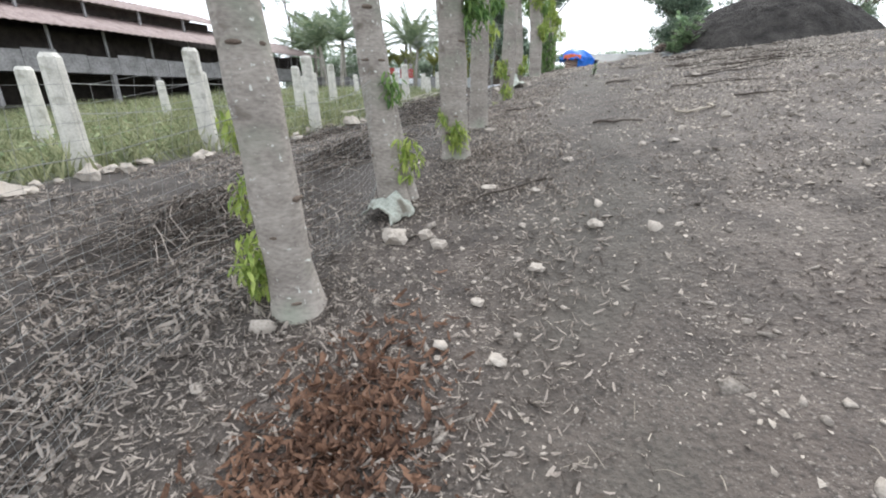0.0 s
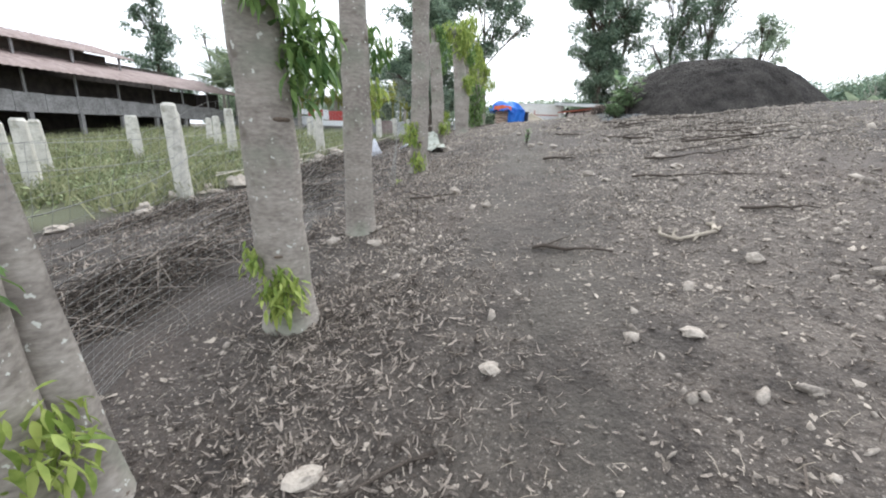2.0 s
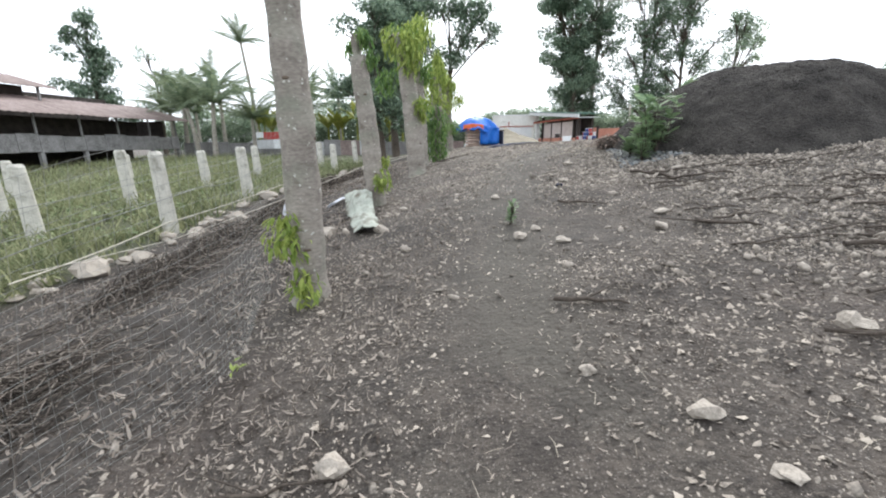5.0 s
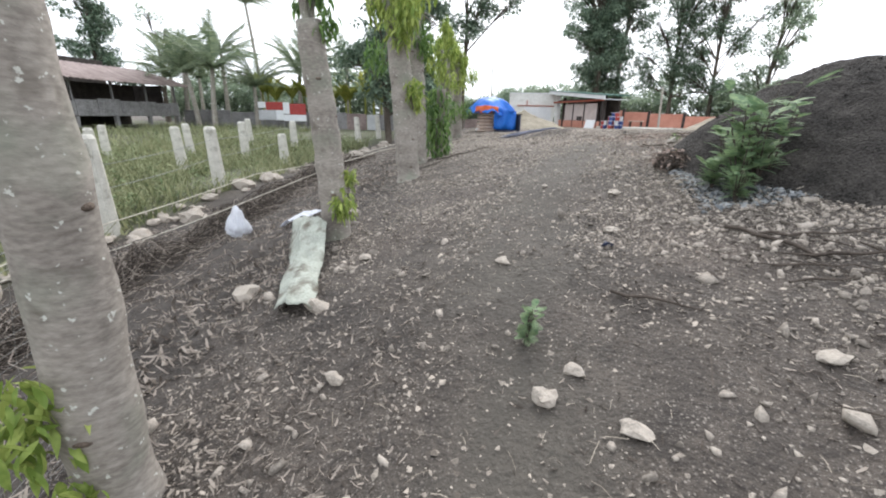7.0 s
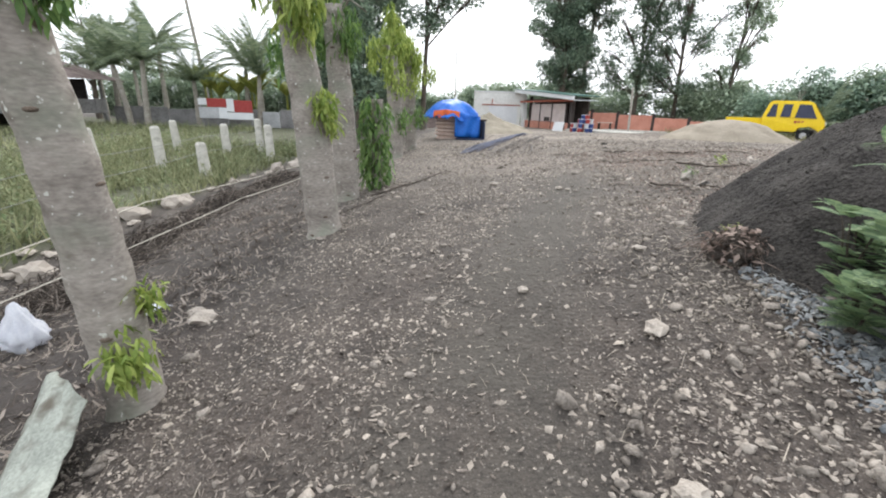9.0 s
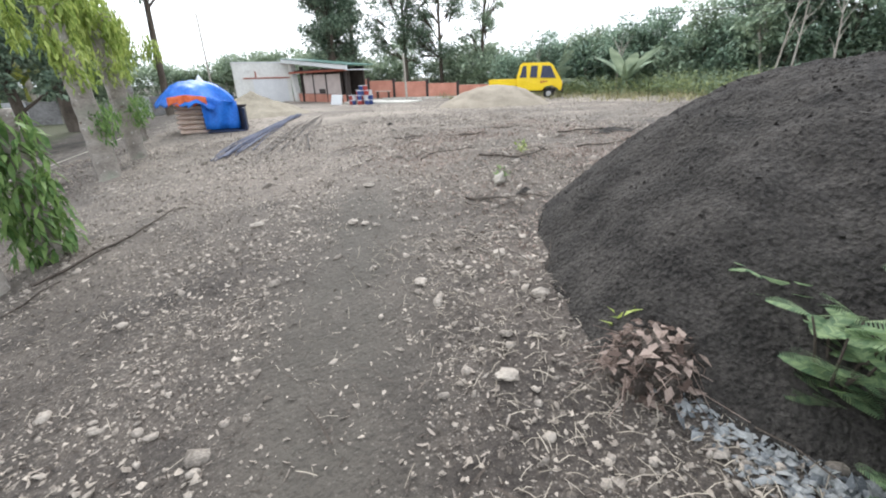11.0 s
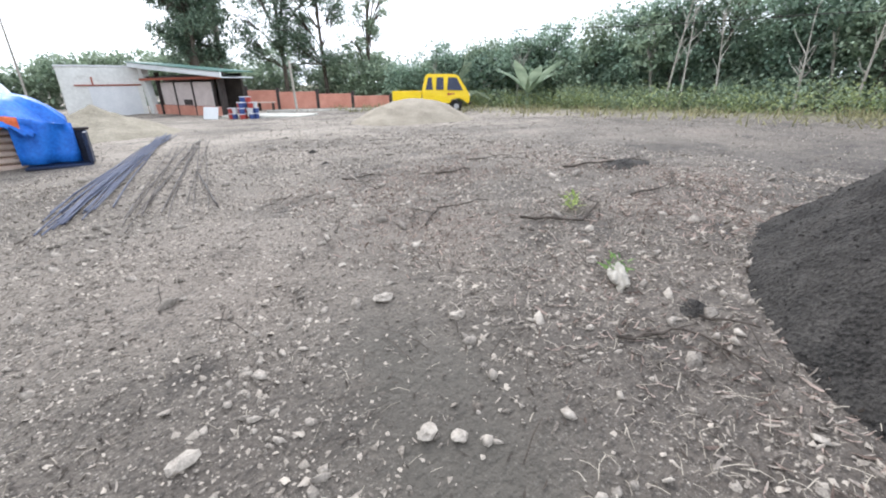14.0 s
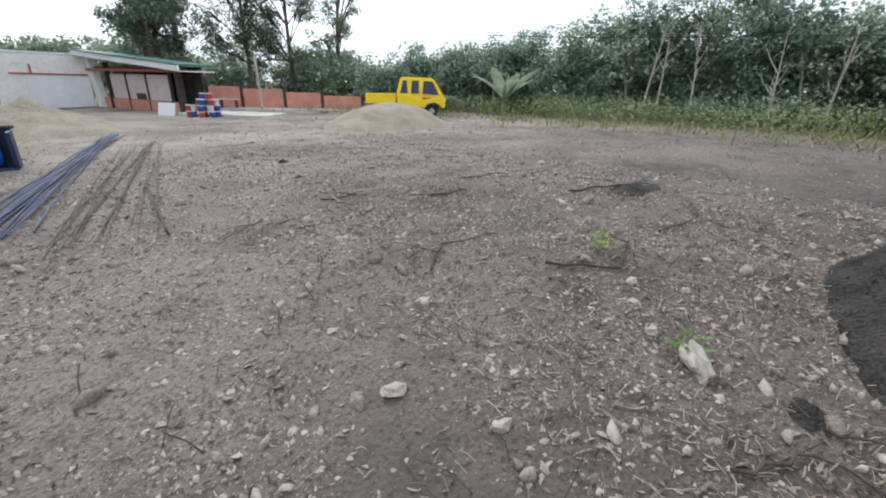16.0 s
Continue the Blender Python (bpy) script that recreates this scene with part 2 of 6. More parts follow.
WHITE_SACK = material("white_woven_sack", (0.24, 0.255, 0.22), (0.44, 0.46, 0.40), 7, 0.8, 0.5, 22, spots=[((0.13, 0.115, 0.09), 6, 0.50, 0.66)])
PLASTIC = material("white_plastic_bag", (0.66, 0.68, 0.74), (0.84, 0.85, 0.88), 6, 0.35, 0.5, 14, thin=True)
YELLOW = material("yellow_paint", (0.74, 0.50, 0.008), (0.85, 0.62, 0.02), 1.5, 0.32, 0.03)
GLASS_DARK = material("tinted_glass", (0.02, 0.025, 0.05), (0.04, 0.05, 0.09), 1, 0.08, 0)
RUBBER = material("tyre_rubber", (0.012, 0.012, 0.012), (0.03, 0.03, 0.03), 12, 0.85, 0.2)
RIM = material("grey_rim", (0.35, 0.35, 0.35), (0.55, 0.55, 0.55), 5, 0.4, 0, metal=0.5)
RED = material("red_plastic", (0.30, 0.035, 0.035), (0.44, 0.08, 0.07), 4, 0.45, 0)
BLUE = material("blue_plastic", (0.03, 0.05, 0.17), (0.06, 0.10, 0.28), 4, 0.45, 0)
PALE = material("pale_plastic", (0.46, 0.48, 0.51), (0.64, 0.65, 0.66), 4, 0.45, 0)
REBAR = material("blue_black_rebar", (0.03, 0.038, 0.075), (0.085, 0.10, 0.16), 12, 0.6, 0.2, metal=0.4)
PALE_BARK = material("pale_bark", (0.24, 0.215, 0.18), (0.46, 0.43, 0.38), 3, 0.9, 0.4, 18, stretch=(1, 1, 2))
DARK_BARK = material("dark_bark", (0.05, 0.04, 0.033), (0.15, 0.125, 0.10), 3, 0.9, 0.4, 18, stretch=(1, 1, .4))
GLASS_BIT = material("ash", (0.03, 0.032, 0.040), (0.12, 0.124, 0.145), 16, 0.95, 0.3)


# ---- mesh helpers ----
RNG = np.random.default_rng(7)


def np_mesh(name, verts, faces, mat, smooth=False):
    """A mesh from an array of corners and an array of faces that all have the same number of corners."""
    verts, faces = np.asarray(verts, np.float32), np.asarray(faces, np.int32)
    me = bpy.data.meshes.new(name)
    side = faces.shape[1]
    me.vertices.add(len(verts))
    me.vertices.foreach_set("co", verts.ravel())
    me.loops.add(faces.size)
    me.loops.foreach_set("vertex_index", faces.ravel())
    me.polygons.add(len(faces))
    me.polygons.foreach_set("loop_start", np.arange(0, faces.size, side, dtype=np.int32))
    if smooth:
        me.polygons.foreach_set("use_smooth", np.ones(len(faces), bool))
    me.materials.append(mat)
    me.update(calc_edges=True)
    me.validate()
    return me


def np_part(name, verts, faces, mat, parent, label="", smooth=False):
    ob = new(name, np_mesh(name, verts, faces, mat, smooth))
    ob.parent = parent
    return tagged(ob, label)


def part(name, bm, mat, parent=None, label="", smooth=False):
    """Links a bmesh as one mesh object under a thing or a part."""
    me = bpy.data.meshes.new(name)
    if smooth:
        for f in bm.faces:
            f.smooth = True
    bm.to_mesh(me)
    bm.free()
    me.materials.append(mat)
    ob = new(name, me)
    ob.parent = parent
    return tagged(ob, label)


def base(name, x, y, z, turn=0.0, label="", category="", group="", kind=""):
    e = new(name)
    e.empty_display_size = 0.1
    e.matrix_basis = pose(x, y, z, 0, 0, turn)
    return tagged(e, label, category, group, kind)


def box(bm, lo, hi, bevel=0.0):
    """Adds a box between two corners, bevelled if asked."""
    lo, hi = Vector(lo), Vector(hi)
    r = bmesh.ops.create_cube(bm, size=1, matrix=Matrix.Translation((lo + hi) / 2) @ Matrix.Diagonal((*(hi - lo), 1)))
    if bevel:
        edges = list({e for v in r["verts"] for e in v.link_edges})
        bmesh.ops.bevel(bm, geom=edges, offset=bevel, segments=2, affect="EDGES", profile=0.5)
    return bm


def boxed(lo, hi, bevel=0.0):
    return box(bmesh.new(), lo, hi, bevel)


def tube(path, radii, sides=8, wobble=0.0, caps=True):
    """Corners and faces of a tube along a path of points; all faces are quads."""
    path = [Vector(p) for p in path]
    verts, faces = [], []
    for i, p in enumerate(path):
        ahead = (path[min(i + 1, len(path) - 1)] - path[max(i - 1, 0)]).normalized()
        u = ahead.cross(Vector((0.31, 0.95, 0.05)) if abs(ahead.y) < 0.9 else Vector((1, 0, 0))).normalized()
        v = ahead.cross(u)
        r = radii[i] if hasattr(radii, "__len__") else radii
        for s in range(sides):
            a = 2 * math.pi * s / sides
            d = u * math.cos(a) + v * math.sin(a)
            k = 1 + wobble * noise.noise((p + d * r) * 3.1) if wobble else 1
            verts.append(p + d * r * k)
    for i in range(len(path) - 1):
        for s in range(sides):
            q = (s + 1) % sides
            faces.append((i * sides + s, i * sides + q, (i + 1) * sides + q, (i + 1) * sides + s))
    if caps:
        for ring, at in ((0, path[0]), (len(path) - 1, path[-1])):
            c = len(verts)
            verts.append(at)
            for s in range(0, sides, 2):
                faces.append((ring * sides + s, ring * sides + (s + 1) % sides, ring * sides + (s + 2) % sides, c))
    return np.array([tuple(v) for v in verts]), np.array(faces)


def joined(pieces):
    """One array of corners and one of faces out of several."""
    vs, fs, at = [], [], 0
    for v, f in pieces:
        vs.append(np.asarray(v)), fs.append(np.asarray(f) + at)
        at += len(v)
    return np.concatenate(vs), np.concatenate(fs)


def turned(count, rng, tilt=1.0):
    """Random turning matrices; tilt 0 keeps z upright."""
    yaw, a, b = rng.uniform(0, 2 * np.pi, count), rng.normal(0, tilt, count), rng.normal(0, tilt, count)
    cz, sz, ca, sa, cb, sb = np.cos(yaw), np.sin(yaw), np.cos(a), np.sin(a), np.cos(b), np.sin(b)
    o, l = np.zeros(count), np.ones(count)
    rz = np.stack([np.stack([cz, -sz, o], -1), np.stack([sz, cz, o], -1), np.stack([o, o, l], -1)], 1)
    rx = np.stack([np.stack([l, o, o], -1), np.stack([o, ca, -sa], -1), np.stack([o, sa, ca], -1)], 1)
    ry = np.stack([np.stack([cb, o, sb], -1), np.stack([o, l, o], -1), np.stack([-sb, o, cb], -1)], 1)
    return rz @ ry @ rx


def strewn(shape_v, shape_f, places, sizes, turns, jitter, rng):
    """Copies of one small shape, each turned, sized (x, y, z) and a little misshapen."""
    n, m = len(places), len(shape_v)
    v = shape_v[None] * (1 + rng.uniform(-jitter, jitter, (n, m, 1))) * sizes[:, None]
    v = np.einsum("nij,nmj->nmi", turns, v) + places[:, None]
    return v.reshape(-1, 3), (shape_f[None] + (np.arange(n) * m)[:, None, None]).reshape(-1, shape_f.shape[1])


P5 = (1 + 5 ** 0.5) / 2
ICO_V = np.array([(-1, P5, 0), (1, P5, 0), (-1, -P5, 0), (1, -P5, 0), (0, -1, P5), (0, 1, P5), (0, -1, -P5), (0, 1, -P5),
                  (P5, 0, -1), (P5, 0, 1), (-P5, 0, -1), (-P5, 0, 1)]) / 1.9
ICO_F = np.array([(0, 11, 5), (0, 5, 1), (0, 1, 7), (0, 7, 10), (0, 10, 11), (1, 5, 9), (5, 11, 4), (11, 10, 2), (10, 7, 6), (7, 1, 8),
                  (3, 9, 4), (3, 4, 2), (3, 2, 6), (3, 6, 8), (3, 8, 9), (4, 9, 5), (2, 4, 11), (6, 2, 10), (8, 6, 7), (9, 8, 1)])
# a leaf folded along its midrib, pointing along +x, 1 long
LEAF_V = np.array([(0, 0, 0), (0.4, 0.13, 0.04), (1, 0, -0.12), (0.4, -0.13, 0.04), (0.45, 0, 0)], float)
LEAF_F = np.array([(0, 4, 1), (4, 2, 1), (0, 3, 4), (4, 3, 2)])
# a plain folded leaf for crowns far off, and a low shard with no underside
FLAT_V = np.array([(0, 0, 0), (.45, .14, .05), (1, 0, -.1), (.45, -.14, .05)], float)
FLAT_F = np.array([(0, 2, 1), (0, 3, 2)])
SHARD_V = np.array([(1, .2, -.5), (-.1, 1, -.5), (-1, -.1, -.5), (.1, -1, -.5), (.15, .1, 1)], float)
SHARD_F = np.array([(0, 1, 4), (1, 2, 4), (2, 3, 4), (3, 0, 4)])
# a lance-shaped leaf with a full outline, for plants seen close by
LANCE_V = np.array([(0, 0, 0), (.16, .07, .03), (.42, .125, .05), (.72, .085, 0), (1, 0, -.16), (.72, -.085, 0), (.42, -.125, .05), (.16, -.07, .03), (.3, 0, 0), (.65, 0, -.04)], float)
LANCE_F = np.array([(0, 8, 1), (1, 8, 2), (2, 8, 9), (2, 9, 3), (3, 9, 4), (4, 9, 5), (5, 9, 6), (6, 9, 8), (6, 8, 7), (7, 8, 0)])
# a curled dry leaf
CURL_V = np.array([(-.5, .14, .10), (0, .22, 0), (.5, .10, .16), (-.5, -.10, .13), (0, -.20, .02), (.5, -.13, .12)], float)
CURL_F = np.array([(0, 3, 4, 1), (1, 4, 5, 2)])
BLADE_V = np.array([(-.5, -.5, 0), (-.5, .5, 0), (0, .5, .06), (0, -.5, .06), (.5, .5, 0), (.5, -.5, 0)], float)
BLADE_F = np.array([(0, 3, 2, 1), (3, 5, 4, 2)])
TUFT_V = np.array([(-.5, 0, 0), (.5, 0, 0), (.35, .25, .55), (-.2, .3, .6), (.05, .7, 1.0), (0.0, .65, 1.0)], float)
TUFT_F = np.array([(0, 1, 2, 3), (3, 2, 4, 5)])


# ---- the lie of the land ----
TRACK = ((-30, -5.0), (-8.7, -1.1), (1.3, .80), (3.8, 1.22), (5.87, 1.63), (8.4, 2.06), (9.8, 2.28), (11, 2.47), (12.7, 2.74),
         (14.7, 2.9), (18, 3.12), (23, 3.22), (30, 3.25), (36, 3.12), (42, 2.97), (60, 2.9))
FIELD = ((-30, -.5), (-8, 0.7), (1.3, 1.0), (9, 1.08), (12.5, 1.14), (16.5, 1.40), (20, 1.75), (29, 1.97), (45, 2.3))
RIGHT = ((0, .17), (6, .17), (9.6, .16), (11.5, .13), (13, .14), (15, .2), (17, .13), (20, .09), (23, .06), (40, .03))
LEFT = ((0, .13), (7, .13), (9, .18), (11, .25), (13, .27), (17, .2), (23, .1), (30, .05))


def along(y, knots):
    k = np.array(knots)
    return np.interp(y, k[:, 0], k[:, 1])


def land(x, y):
    """Height of the ground, for arrays: a track that climbs to a yard, a bank beside it and a field below."""
    x, y = np.asarray(x, float), np.asarray(y, float)
    t = along(y, TRACK)
    z = t + np.where(x > 0, along(y, RIGHT), along(y, LEFT)) * np.clip(x, -0.9, None)
    cap = np.maximum(3.6 - 0.02 * np.clip(y - 20, 0, None), 3.25)
    h = np.clip(0.25 - np.abs(z - cap), 0, None) / 0.25
    upper = np.minimum(z, cap) - h * h * 0.0625
    edge = t - 0.9 * along(y, LEFT)
    u = np.clip((-0.9 - x) / 5.4, 0, 1)
    lower = edge + (along(y, FIELD) - edge) * (0.75 * u + 0.25 * (3 * u * u - 2 * u ** 3))
    lower = lower - 0.6 * np.clip((-8 - x) / 20, 0, 1) * np.clip((34 - y) / 10, 0, 1)
    return np.where(x >= -0.9, upper, lower)


def bumps(x, y):
    a = 0.014 * np.sin(x * 1.7 + 1.3 * np.sin(y * 0.9)) * np.sin(y * 1.3 + 0.8 * np.sin(x * 1.1))
    b = 0.012 * np.sin(x * 6.1 + 2 * np.sin(y * 2.3)) * np.sin(y * 5.3 + 1.7 * np.sin(x * 2.9))
    c = 0.006 * np.sin(x * 17 + 3 * np.sin(y * 5)) * np.sin(y * 15 + 2 * np.sin(x * 7))
    bank = np.clip((-1.3 - x) / .8, 0, 1) * np.clip((x + 6.6) / .5, 0, 1)
    d = 0.035 * np.sin(x * 5.3 + 2 * np.sin(y * 3.1)) * np.sin(y * 4.7 + 1.5 * np.sin(x * 4.3)) + 0.02 * np.sin(x * 13 + 2 * np.sin(y * 7)) * np.sin(y * 12 + 2 * np.sin(x * 9))
    return a + b + c + bank * d


def gz(x, y):
    return land(x, y) + bumps(np.asarray(x, float), np.asarray(y, float))


def g1(x, y):
    return float(gz(x, y))


def steps(*spans):
    """Grid lines: (from, to, step), end to end."""
    out = [spans[0][0]]
    for a, b, s in spans:
        out += list(np.linspace(a, b, max(1, round((b - a) / s)) + 1)[1:])
    return np.array(out)


def sheet(name, xs, ys, height, mat, smooth=True):
    gx, gy = np.meshgrid(xs, ys)
    v = np.stack([gx, gy, height(gx, gy)], -1).reshape(-1, 3)
    w = len(xs)
    i = (np.arange(len(ys) - 1)[:, None] * w + np.arange(w - 1)[None]).ravel()
    return np_mesh(name, v, np.stack([i, i + 1, i + w + 1, i + w], -1), mat, smooth)


ground = new("ground", sheet("ground", steps((-600, -60, 90), (-60, -12, 3), (-12, -5, 0.35), (-5, 5, 0.07), (5, 20, 0.4), (20, 60, 4), (60, 600, 90)),
                             steps((-300, -20, 70), (-20, -2, 0.8), (-2, 24, 0.08), (24, 46, 0.4), (46, 80, 4), (80, 900, 100)), gz, SOIL))
tagged(ground, "stony brown earth track and yard with dusty patches", "ground", kind="structure")


# ---- heaps ----
def heap(name, cx, cy, rx, ry, top, mat, label, category="pile", turn=0.0, power=1.0, rough=0.05, flat=0.0, res=90, lean=(0.0, 0.0), crumb=0.0):
    """A heap of loose material with an uneven foot, standing on the ground."""
    ca, sa = math.cos(radians(turn)), math.sin(radians(turn))
    verts, faces = [], []
    rings, sides = res // 2, res
    foot = g1(cx, cy)
    for i in range(rings + 1):
        f = i / rings
        for s in range(sides):
            a = 2 * math.pi * s / sides
            edge = 1 + 0.10 * noise.noise((math.cos(a) * 1.6 + cx, math.sin(a) * 1.6, 3.3)) + 0.03 * noise.noise((math.cos(a) * 9, math.sin(a) * 9, cx))
            r = f * 1.02 * edge
            lx, ly = r * rx * math.cos(a), r * ry * math.sin(a)
            x, y = cx + ca * lx - sa * ly + lean[0] * (1 - f), cy + sa * lx + ca * ly + lean[1] * (1 - f)
            h = (1 - f) ** power
            h = h if not flat else 1 - math.log1p(math.exp((0.0 + f - flat) * 9)) / math.log1p(math.exp((1 - flat) * 9))
            n = rough * (noise.fractal((x * 1.3, y * 1.3, 0.5), 0.8, 2.1, 5)) * min(1, 4 * (1 - f))
            if crumb:
                n += crumb * noise.fractal((x * 11, y * 11, 2.5), .9, 2.0, 4) * min(1, 6 * (1 - f))
            g = g1(x, y)
            verts.append((x, y, g - 0.03 + max(0, h) * (top - foot) + n))
    for i in range(rings):
        for s in range(sides):
            q = (s + 1) % sides
            faces.append((i * sides + s, i * sides + q, (i + 1) * sides + q, (i + 1) * sides + s))
    v = np.array(verts) - (cx, cy, foot)
    e = base(name, cx, cy, foot, 0, label, category)
    np_part("mound_body", v, faces, mat, e, smooth=True)
    return e


dark_heap = heap("sand_heap", 4.58, 15.06, 2.5, 2.06, 4.56, SAND_DARK, "large heap of dark damp sand beside the track", "sand heap", 8, flat=0.50, rough=0.06, res=340, lean=(.10, -.15), crumb=.018)
heap("sand_heap", 9.95, 28.7, 2.3, 1.8, 4.15, SAND_PALE, "low heap of pale dry sand in the yard", "sand heap", flat=.42, rough=0.05)
heap("earth_heap", 1.35, 32.6, 2.3, 1.9, 4.18, SAND_OLIVE, "grass-dusted earth heap beside the white house", "earth heap", power=1.1, rough=0.09)


# ---- trees beside the track ----
def leaf_cluster(name, parent, places, size, mat, rng, droop=0.6, label="", wide=1.0, shape=None):
    """Lance-shaped leaves that hang from the given places."""
    n = len(places)
    yaw = rng.uniform(0, 2 * np.pi, n)
    pitch = -droop + rng.normal(0, 0.35, n)
    fwd = np.stack([np.cos(yaw) * np.cos(pitch), np.sin(yaw) * np.cos(pitch), np.sin(pitch)], -1)
    side = np.stack([-np.sin(yaw), np.cos(yaw), 0 * yaw], -1) + rng.normal(0, 0.25, (n, 3))
    side /= np.linalg.norm(side, axis=1, keepdims=True)
    up = np.cross(fwd, side)
    turns = np.stack([fwd, side, up], -1)
    s = size * rng.uniform(0.6, 1.25, n)
    v, f = strewn(*(shape or (LEAF_V, LEAF_F)), places, np.stack([s, s * wide, s], -1), turns, 0.06, rng)
    return tagged(np_part(name, v, f, mat, parent), label, kind="stuff")


def blob(rng, count, centre, spread, hollow=0.0):
    d = rng.normal(0, 1, (count, 3))
    d /= np.linalg.norm(d, axis=1, keepdims=True)
    r = (hollow + (1 - hollow) * rng.uniform(0, 1, (count, 1)) ** 0.5)
    return np.array(centre) + d * r * np.array(spread)


def trunk_path(height, lean, bend, steps_=26):
    out = []
    for i in range(steps_ + 1):
        f = i / steps_
        out.append((lean[0] * f + bend * math.sin(f * 3.0), lean[1] * f + bend * 0.6 * math.sin(f * 4.1), -0.12 + f * (height + 0.12)))
    return out


def roadside_tree(x, y, height, r0, r1, lean=(0, 0), bend=0.02, tufts=(), crown=None, label="", seed=1, twin=None):
    rng = np.random.default_rng(seed)
    z = g1(x, y)
    e = base("roadside_tree", x, y, z, 0, label, "tree", "trees along the track")

    def stem(name, px, py, h, a, b, ln):
        path = trunk_path(h, ln, bend)
        path = [(p[0] + px, p[1] + py, p[2]) for p in path]
        radii = [b + (a - b) * (1 - i / 26) ** 0.8 + (0.35 * a * max(0, 1 - i / 2.2) ** 2) + 0.006 * math.sin(i * 1.9 + seed) for i in range(27)]
        v, f = tube(path, radii, 18, 0.10)
        t = np_part(name, v, f, BARK, e, smooth=True)
        for k in range(int(h * 2.6)):
            hh = rng.uniform(0.15, h * 0.95)
            i = min(25, int(hh / h * 26))
            ang, rr = rng.uniform(-2.6, 0.6), radii[i]
            c = Vector(path[i])
            bm = bmesh.new()
            bmesh.ops.create_uvsphere(bm, u_segments=8, v_segments=5, radius=1,
                                      matrix=Matrix.Translation(c + Vector((math.cos(ang), math.sin(ang), 0)) * rr * 0.96)
                                      @ Matrix.Rotation(ang, 4, "Z") @ Matrix.Diagonal((0.014, rng.uniform(.022, .05), rng.uniform(.010, .022), 1)))
            part("branch_scar", bm, SCAR, t, smooth=True)
        return path

    main = stem("trunk", 0, 0, height, r0, r1, lean)
    if twin:
        stem("trunk", twin[0], twin[1], twin[2], r0 * 0.72, r1 * 0.72, twin[3])
    for hh, ang, count, size, spread, mat in tufts:
        i = min(26, int(hh / height * 26))
        c = Vector(main[i]) + Vector((math.cos(radians(ang)), math.sin(radians(ang)), 0)) * (r0 * 0.9 + spread * 0.45)
        leaf_cluster("sprout", e, blob(rng, int(count * 2.6), c, (spread, spread, spread * 1.35)), size * .8, mat, rng, 0.9, wide=1.15, shape=(LANCE_V, LANCE_F))
    if crown:
        ch, cs, count, mat = crown
        top = Vector(main[-1])
        pts = np.concatenate([blob(rng, int(count * .42), np.array((top.x, top.y, ch)) + rng.normal(0, .5, 3) * cs, np.array(cs) * (.45, .45, .8)) for _ in range(7)])
        leaf_cluster("crown", e, pts, 0.16, mat, rng, 1.1, shape=(LANCE_V, LANCE_F))
        for k in range(5):
            a = rng.uniform(0, 6.28)
            end = (top.x + math.cos(a) * cs[0] * 0.7, top.y + math.sin(a) * cs[1] * 0.7, ch + rng.uniform(-.1, .3) * cs[2])
            v, f = tube([top - Vector((0, 0, 0.25)), (top + Vector(end)) / 2 + Vector((0, 0, .12)), end], [0.03, 0.02, 0.008], 6)
            np_part("branch", v, f, BARK, e, smooth=True)
    return e


GREY_TREE = "tall pruned grey-barked tree with ringed branch scars and leafy sprouts"
roadside_tree(-1.28, 3.37, 5.2, .145, .105, (-0.60, 0.05), tufts=((0.42, 190, 90, .13, .17, LEAF_LIME), (0.8, 170, 50, .12, .13, LEAF_LIME), (1.3, 170, 40, .11, .12, LEAF_LIME)), label=GREY_TREE, seed=1)
roadside_tree(-1.27, 4.93, 5.0, .135, .108, (-0.73, 0.08), tufts=((0.75, 0, 50, .13, .16, LEAF_LIME), (1.25, -20, 30, .12, .10, LEAF)), label=GREY_TREE, seed=2,
              twin=(0.08, 0.20, 4.8, (-1.2, 0.12)))
roadside_tree(-1.07, 6.37, 5.0, .16, .125, (-0.37, 0.03), tufts=((0.42, -70, 70, .12, .13, LEAF_LIME), (0.66, -120, 25, .11, .09, LEAF_LIME), (1.85, 20, 90, .18, .22, LEAF),
                                                           (2.3, -30, 70, .18, .22, LEAF)), label=GREY_TREE, seed=3)
roadside_tree(-1.15, 7.94, 5.2, .135, .105, (-0.15, 0.0), tufts=((1.85, 45, 42, .16, .17, LEAF), (1.5, 55, 30, .15, .14, LEAF_LIME)), label=GREY_TREE, seed=4)
roadside_tree(-1.22, 10.92, 3.7, .15, .115, (-0.03, 0.0), tufts=((0.75, -110, 60, .14, .16, LEAF_LIME), (0.4, -80, 40, .14, .14, LEAF_LIME), (3.3, 0, 60, .16, .25, LEAF_LIME)),
              crown=(3.75, (.55, .55, .5), 320, LEAF_LIME), label="grey-barked tree topped with drooping lime-green leaves", seed=6)
roadside_tree(-1.40, 14.0, 2.15, .15, .125, (-0.18, 0.0), tufts=((0.5, -40, 70, .12, .14, LEAF_LIME), (0.75, 20, 40, .11, .10, LEAF_LIME), (2.3, 0, 40, .13, .12, LEAF)),
              crown=(2.42, (.2, .2, .12), 40, LEAF), label="pruned grey tree stub leaning over the bank", seed=7)
roadside_tree(-1.20, 16.8, 2.75, .195, .16, (-0.26, 0.05), tufts=((1.55, -30, 70, .15, .17, LEAF_LIME), (1.3, 10, 30, .14, .10, LEAF_LIME)), crown=(2.6, (.55, .55, .45), 420, LEAF_LIME),
              label="grey-barked tree topped with drooping lime-green leaves", seed=8)
